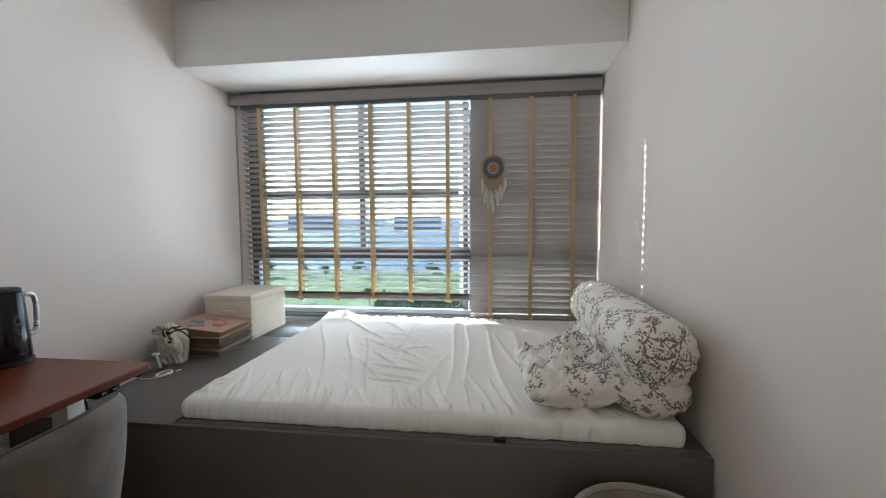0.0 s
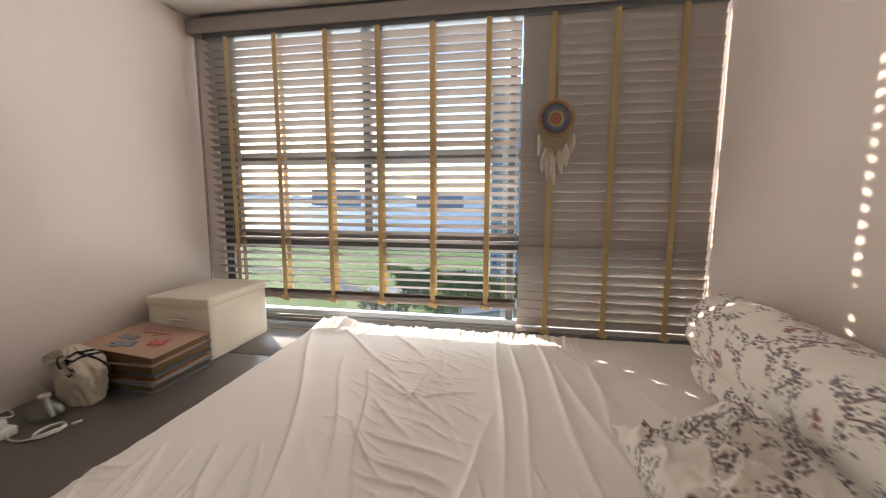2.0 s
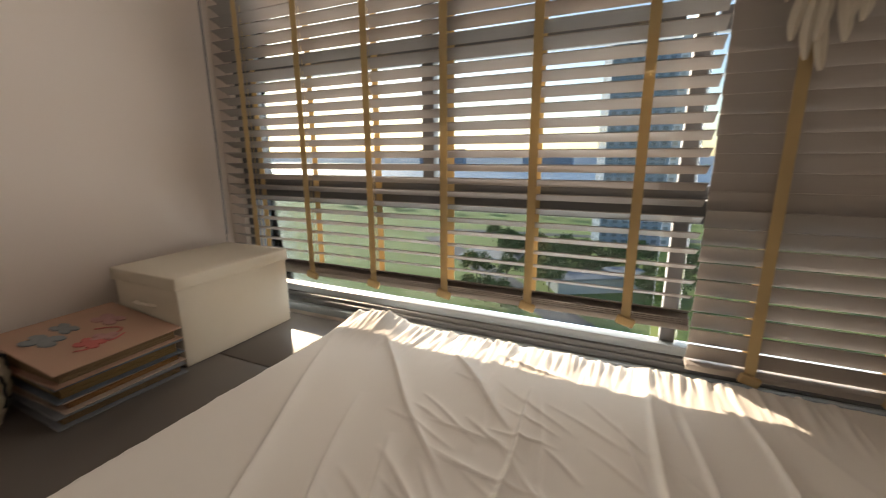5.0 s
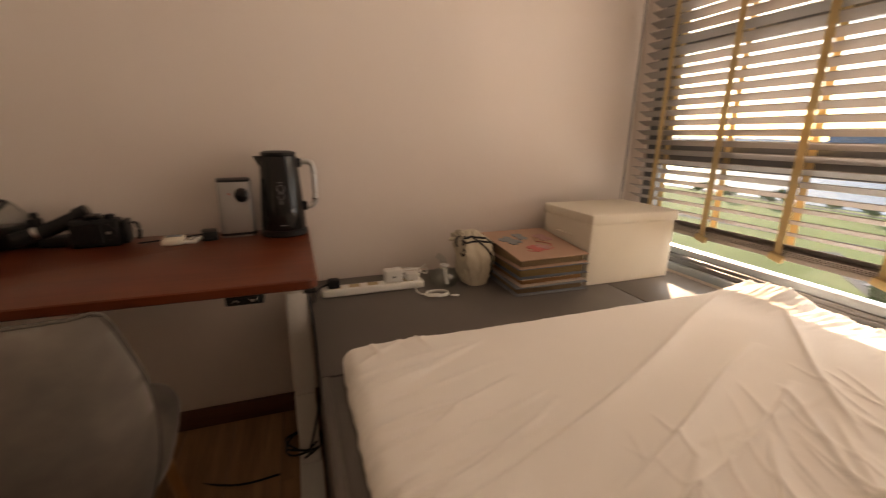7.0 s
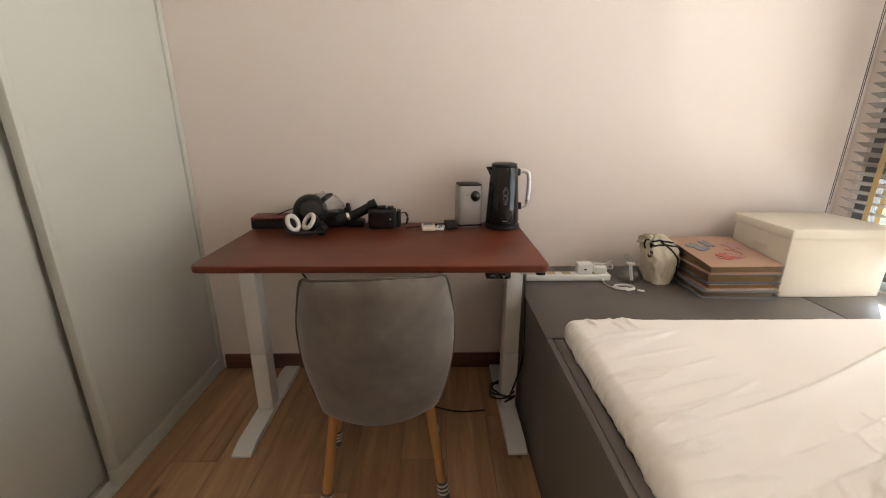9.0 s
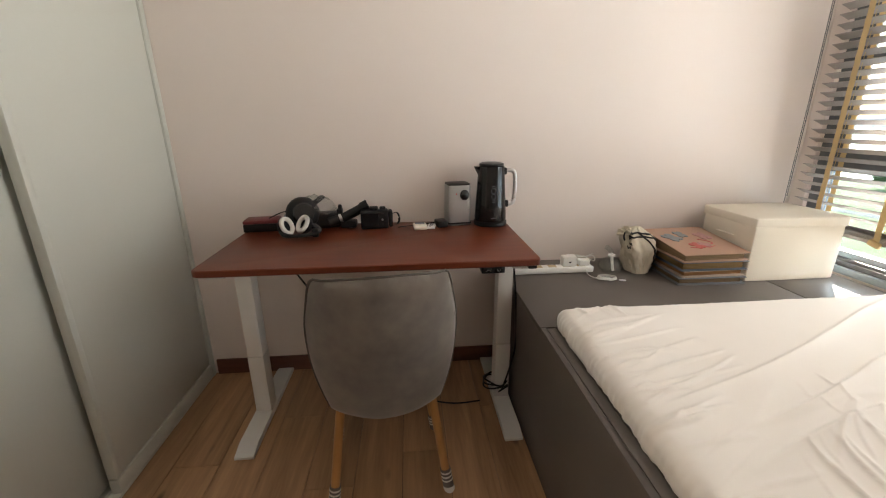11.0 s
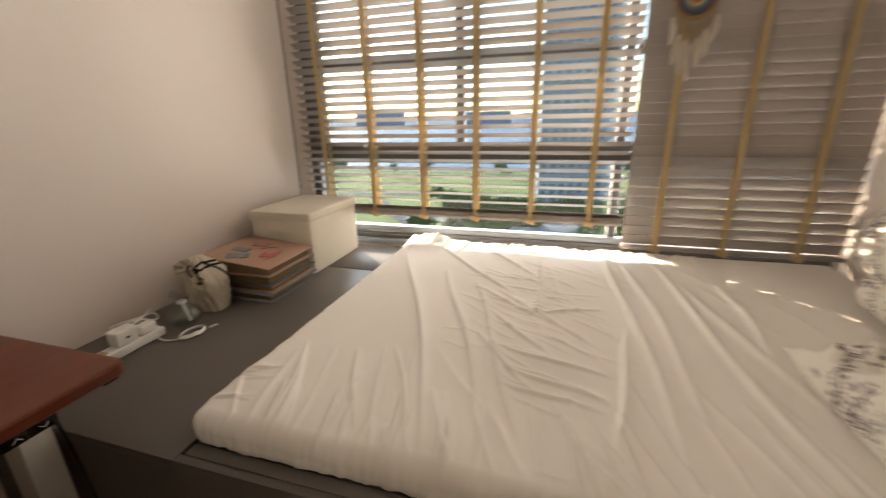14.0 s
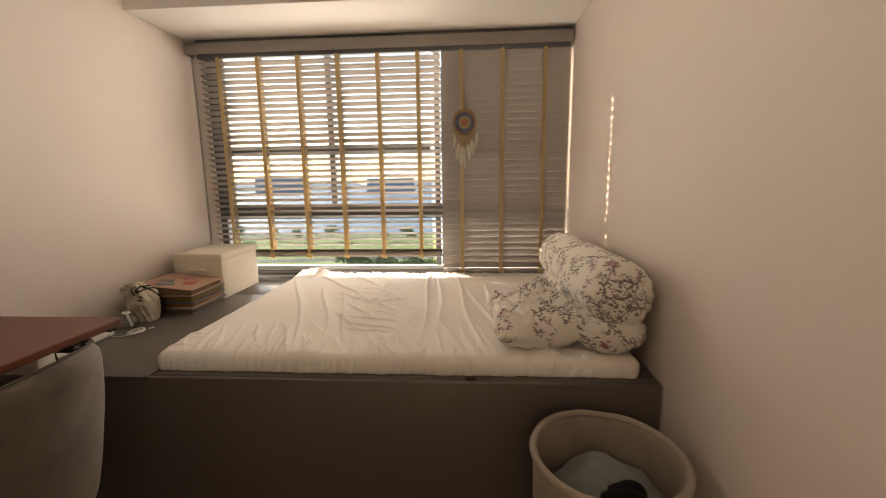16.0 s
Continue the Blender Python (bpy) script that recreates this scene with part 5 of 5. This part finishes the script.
# ---- dreamcatcher ----
def dreamcatcher():
    d = thing("dreamcatcher", "woven dreamcatcher with concentric colours, macrame fringe and white feathers", "dreamcatcher", (-0.036, 2.874, 1.694))
    d.scale = (1.09, 1.0, 1.15)
    FEATHER = mat("white_feather", (0.66, 0.61, 0.53), 0.9, fine=300, bump=0.3)
    cols = [(0.067, 0, (0.40, 0.23, 0.12)), (0.055, 0, (0.13, 0.12, 0.16)), (0.046, 0, (0.14, 0.15, 0.22)), (0.037, 0, (0.18, 0.22, 0.28)), (0.028, 0, (0.52, 0.46, 0.22)), (0.019, 0, (0.46, 0.17, 0.09)), (0.010, 0, (0.55, 0.22, 0.18))]
    for k, (r, _, c) in enumerate(cols):
        ring = [(r * math.cos(a), 0, r * math.sin(a)) for a in (2 * math.pi * i / 20 for i in range(20))]
        part("ring" if k == 0 else "woven_ring", bm_tube(ring, 0.0058 if k else 0.008, 8, 1.0, closed=True, steps=3), mat("yarn_%s" % "abcdefg"[k], c, 0.95, fine=350, bump=0.5), d)
    part("centre", bm_sphere((0, 0, 0), 0.008, 12, 8, (1, 0.6, 1)), CORAL, d)
    TAN = mat("tan_cord", (0.40, 0.31, 0.20), 0.95, fine=300, bump=0.4)
    part("hanging_loop", bm_tube([(0.003, 0, 0.068), (0.004, 0.004, 0.12), (0.0, 0.006, 0.19), (-0.004, 0.004, 0.12), (-0.003, 0, 0.068)], 0.0022, 6), TAN, d)
    for i in range(-9, 10):
        x = i * 0.0072
        top = -math.sqrt(max(0.0, 0.067 ** 2 - x * x))
        low = -0.150 + abs(i) * 0.0075
        part("fringe_strand", bm_tube([(x, -0.006, top), (x * 0.96, -0.011, (top + low) / 2), (x * 0.9, -0.008, low)], 0.0021, 5, steps=3), TAN, d)
    for k in range(4):
        z = -0.075 - 0.014 * k
        w = 0.056 - 0.013 * k
        part("macrame_knot", bm_tube([(-w, -0.0105, z + 0.026), (0.0, -0.012, z - 0.022), (w, -0.0105, z + 0.026)], 0.003, 6, steps=5), TAN, d)
    random.seed(4)
    for i, (x, z, ln) in enumerate(((-0.068, -0.06, 0.085), (0.068, -0.06, 0.085), (-0.045, -0.115, 0.095), (-0.022, -0.135, 0.11), (-0.002, -0.15, 0.115), (0.022, -0.12, 0.10), (0.045, -0.1, 0.09), (-0.012, -0.125, 0.09), (0.034, -0.11, 0.085))):
        rings = []
        for k in range(9):
            u = k / 8
            w = 0.0115 * math.sin(math.pi * (0.08 + 0.88 * u)) ** 0.6
            dx = 0.006 * math.sin(3 * u + i)
            y = 0.004 - 0.003 * math.sin(2 * u + i)
            rings.append([(x + dx - w, y + 0.004, z - ln * u), (x + dx, y - 0.002, z - ln * u), (x + dx + w, y + 0.003, z - ln * u), (x + dx, y + 0.0015, z - ln * u)])
        part("feather", bm_rings(rings), FEATHER, d)
        part("feather_cord", bm_tube([(x, -0.003, z + 0.045), (x, -0.004, z)], 0.0016, 5, steps=2), TAN, d)


dreamcatcher()


# ---- outside: fields, roads, trees, water and blocks far below ----
GZ = -38.0
GRASS = mat("field_grass", (0.17, 0.25, 0.06), 0.95, vary=0.15, scale=0.03, bump=0.3, fine=0.6, dark=(0.15, 0.17, 0.05))
ASPHALT = mat("asphalt", (0.085, 0.09, 0.095), 0.9, vary=0.12, scale=0.3, fine=3)
CONCRETE = mat("pale_concrete", (0.30, 0.31, 0.32), 0.85, vary=0.1, scale=0.2, fine=3)
# water colour with the blue haze of the distance mixed in
WATER = mat("hazy_water", (0.13, 0.24, 0.36), 0.5, vary=0.2, scale=0.02, bump=0.2, fine=0.5)
LEAF = mat("tree_leaves", (0.11, 0.17, 0.055), 0.85, vary=0.2, scale=0.6, fine=4, bump=0.3, dark=(0.06, 0.10, 0.03))
BARK = mat("tree_bark", (0.11, 0.08, 0.055), 0.95, vary=0.2, scale=3, fine=20)
FACADE = mat("block_paint", (0.45, 0.46, 0.46), 0.8, vary=0.05, scale=0.3, fine=4)
# the near tower's pale blue, also used as painted haze on far blocks
FACADEB = mat("block_paint_blue_haze", (0.28, 0.35, 0.44), 0.8, vary=0.05, scale=0.3, fine=4)
DARKPANE = mat("far_window", (0.15, 0.19, 0.23), 0.15, vary=0.1)
# the hills' blue carries the distance haze; the air itself is clear
FAR_HAZE = mat("haze_blue_hills", (0.14, 0.23, 0.32), 1.0, vary=0.1, scale=0.01, fine=0.1)
struct("ground", bm_box(-3000, 3000, 8, 4500, GZ - 1, GZ), GRASS, "wide green field far below the window", "ground")
struct("water", bm_box(-3000, 3000, 300, 1850, GZ + 0.02, GZ + 0.3), WATER, "water beyond the field, its blue carrying distance haze", "water")
for nm, a, at, tn in (("road_a", (-70, 90, -4.5, 4.5), (-41, 129, GZ), -47), ("road_b", (-120, 140, -3.5, 3.5), (-60, 205, GZ), 8), ("road_c", (-360, 300, -3, 3), (0, 280, GZ), -4)):
    r = struct(nm, bm_box(a[0], a[1], a[2], a[3], 0.02, 0.1), ASPHALT, "grey asphalt road across the field", "road")
    r.matrix_world = pose(*at, 0, 0, tn)
struct("pavement", bm_box(-62, -38, 148, 168, GZ + 0.11, GZ + 0.3), CONCRETE, "pale concrete yard below", "pavement")
shed = thing("low_building", "low grey-roofed building beside the road", "building", (-8, 128, GZ + 0.02), 30)
part("wall", bm_box(-14, 14, -5, 5, 0, 4.2), FACADE, shed)
part("roof", bm_box(-15, 15, -6, 6, 4.2, 4.8, 0.1), CONCRETE, shed)


def block(x, y, w, d, h, turn, paint, label):
    b = thing("apartment_block", label, "building", (x, y, GZ + 0.02), turn, group="housing blocks in the distance")
    part("wall", bm_box(-w / 2, w / 2, -d / 2, d / 2, 0, h), paint, b)
    part("roof", bm_box(-w / 2 - 0.4, w / 2 + 0.4, -d / 2 - 0.4, d / 2 + 0.4, h, h + 1.2), CONCRETE, b)
    floors, bays = int(h / 3.0), max(2, int(w / 4.2))
    bm = bmesh.new()
    sills = bmesh.new()
    for f in range(floors):
        z = 1.0 + f * 3.0
        for i in range(bays):
            xx = -w / 2 + (i + 0.5) * w / bays
            for tgt, bx in ((bm, (xx - 1.1, xx + 1.1, -d / 2 - 0.06, -d / 2 + 0.1, z, z + 1.5)), (sills, (xx - 1.3, xx + 1.3, -d / 2 - 0.5, -d / 2, z - 0.35, z - 0.1))):
                vs = [tgt.verts.new((bx[a], bx[2 + c], bx[4 + e])) for e in (0, 1) for c in (0, 1) for a in (0, 1)]
                for q in ((0, 1, 5, 4), (2, 6, 7, 3), (0, 4, 6, 2), (1, 3, 7, 5), (4, 5, 7, 6), (0, 2, 3, 1)):
                    tgt.faces.new([vs[k] for k in q])
        for s in (-1, 1):
            for i in range(max(1, int(d / 5))):
                yy = -d / 2 + (i + 0.5) * d / max(1, int(d / 5))
                xs = s * w / 2
                vs = [bm.verts.new((xs + s * 0.06 if a else xs - s * 0.1, yy + (1.0 if c else -1.0), z + (1.5 if e else 0))) for e in (0, 1) for c in (0, 1) for a in (0, 1)]
                for q in ((0, 1, 5, 4), (2, 6, 7, 3), (0, 4, 6, 2), (1, 3, 7, 5), (4, 5, 7, 6), (0, 2, 3, 1)):
                    bm.faces.new([vs[k] for k in q])
    tagged(part("windows", bm, DARKPANE, b, smooth=0), kind="stuff")
    tagged(part("ledges", sills, CONCRETE, b, smooth=0), kind="stuff")


block(3, 205, 38, 14, 88, 18, FACADEB, "tall pale housing block with blue-grey bands near by")
block(78, 250, 50, 14, 70, 6, FACADE, "blue-grey housing block across the road")
block(150, 260, 60, 14, 46, 20, FACADE, "pale housing block in the distance")
# far blocks: distance haze is put into their blue wall colour
block(30, 1250, 120, 20, 55, 5, FACADEB, "far housing block beyond the water, coloured blue for haze")
block(-260, 1350, 160, 20, 48, -8, FACADEB, "far housing block beyond the water, coloured blue for haze")
block(330, 1150, 140, 20, 62, 12, FACADEB, "far housing block beyond the water, coloured blue for haze")
block(-700, 1500, 220, 20, 60, -14, FACADEB, "far housing block beyond the water, coloured blue for haze")


def hills():
    bm = bmesh.new()
    n = 140
    rows = []
    for dy, k in ((0, 0), (250, 1), (600, 0.9), (900, 0)):
        rows.append([bm.verts.new((-3000 + 6000 * i / n, 1900 + dy, GZ + k * (28 + 34 * noise.noise((i * 0.13, dy * 0.002, 2)) + 14 * noise.noise((i * 0.5, 3, 1))))) for i in range(n + 1)])
    for a, b in zip(rows, rows[1:]):
        for i in range(n):
            bm.faces.new((a[i], a[i + 1], b[i + 1], b[i]))
    h = tagged(part("haze_blue_hills", bm, FAR_HAZE), "low hills on the horizon, coloured blue for haze", "hills", kind="structure")


hills()


def tree(seed, h):
    random.seed(seed)
    t = thing("tree", "broad leafy green tree beside the road", "tree", (0, 0, 0), group="trees below the window")
    part("trunk", bm_tube([(0, 0, 0), (0.1, 0.05, h * 0.25), (-0.1, 0.1, h * 0.5)], 0.22, 8, steps=3), BARK, t)
    for k in range(4):
        a = k * 1.7 + seed
        part("limb", bm_tube([(0, 0.05, h * 0.35), (h * 0.12 * math.cos(a), h * 0.12 * math.sin(a), h * 0.55), (h * 0.26 * math.cos(a), h * 0.26 * math.sin(a), h * 0.75)], 0.1, 6, steps=3), BARK, t)
    vs, fs = [], []
    for c in range(26):
        a, rr = random.uniform(0, 6.28), h * 0.38 * math.sqrt(random.random())
        cx, cy, cz = rr * math.cos(a), rr * math.sin(a), h * random.uniform(0.5, 0.95) * (1 - 0.25 * (rr / (h * 0.38)) ** 2)
        for _ in range(42):
            d = Vector((random.gauss(0, 1), random.gauss(0, 1), random.gauss(0, 0.8)))
            p = Vector((cx, cy, cz)) + d * h * 0.062
            q = Euler((random.uniform(0, 6), random.uniform(0, 6), random.uniform(0, 6))).to_matrix()
            s = random.uniform(0.18, 0.4) * h / 9
            i0 = len(vs)
            vs.extend([tuple(p + q @ Vector(v)) for v in ((-s, -s * 0.5, 0), (s, -s * 0.4, 0.1 * s), (s * 0.7, s * 0.6, -0.1 * s), (-s * 0.6, s * 0.5, 0.15 * s))])
            fs.append((i0, i0 + 1, i0 + 2, i0 + 3))
    me = bpy.data.meshes.new("crown")
    me.from_pydata(vs, [], fs)
    me.materials.append(LEAF)
    o = new("crown", me)
    o.parent = t
    return t


trees = [tree(s, h) for s, h in ((1, 9), (2, 11), (3, 8))]
spots = []
random.seed(21)
for k in range(64):
    u = random.random()
    if k < 34:
        spots.append((random.uniform(-46, 24), random.uniform(98, 165)))
    elif k < 48:
        spots.append((-60 + 44 * u + random.uniform(-3, 3), 178 - 30 * u + random.uniform(-6, 6)))
    else:
        spots.append((-220 + 330 * u, 272 + random.uniform(-5, 8)))
for k, (x, y) in enumerate(spots):
    src = trees[k % 3]
    m = pose(x, y, GZ + 0.02, 0, 0, random.uniform(0, 360))
    if k < 3:
        src.matrix_world = m
    else:
        copy_thing(src, m)

# ---- floor planks, last ----
plank_mesh = {}
y = YS
row = 0
while y < PLAT_Y - 0.01:
    wd_ = min(0.18, PLAT_Y - y)
    x = XW - [0.0, 0.55, 0.25, 0.8, 0.4][row % 5]
    while x < XE:
        xa, xb = max(x, XW), min(x + 1.2, XE)
        if xb - xa > 0.02:
            key = (round(xb - xa, 3), round(wd_, 3))
            if key not in plank_mesh:
                o = part("plank", bm_box(0.0008, key[0] - 0.0008, 0.0008, key[1] - 0.0008, -0.006, 0.0, 0.0008, 1), PLANK, bpy.data.objects["floor"])
                plank_mesh[key] = o.data
            else:
                o = new("plank", plank_mesh[key])
                o.parent = bpy.data.objects["floor"]
            o.location = (xa, y, 0)
        x += 1.2
    y += 0.18
    row += 1
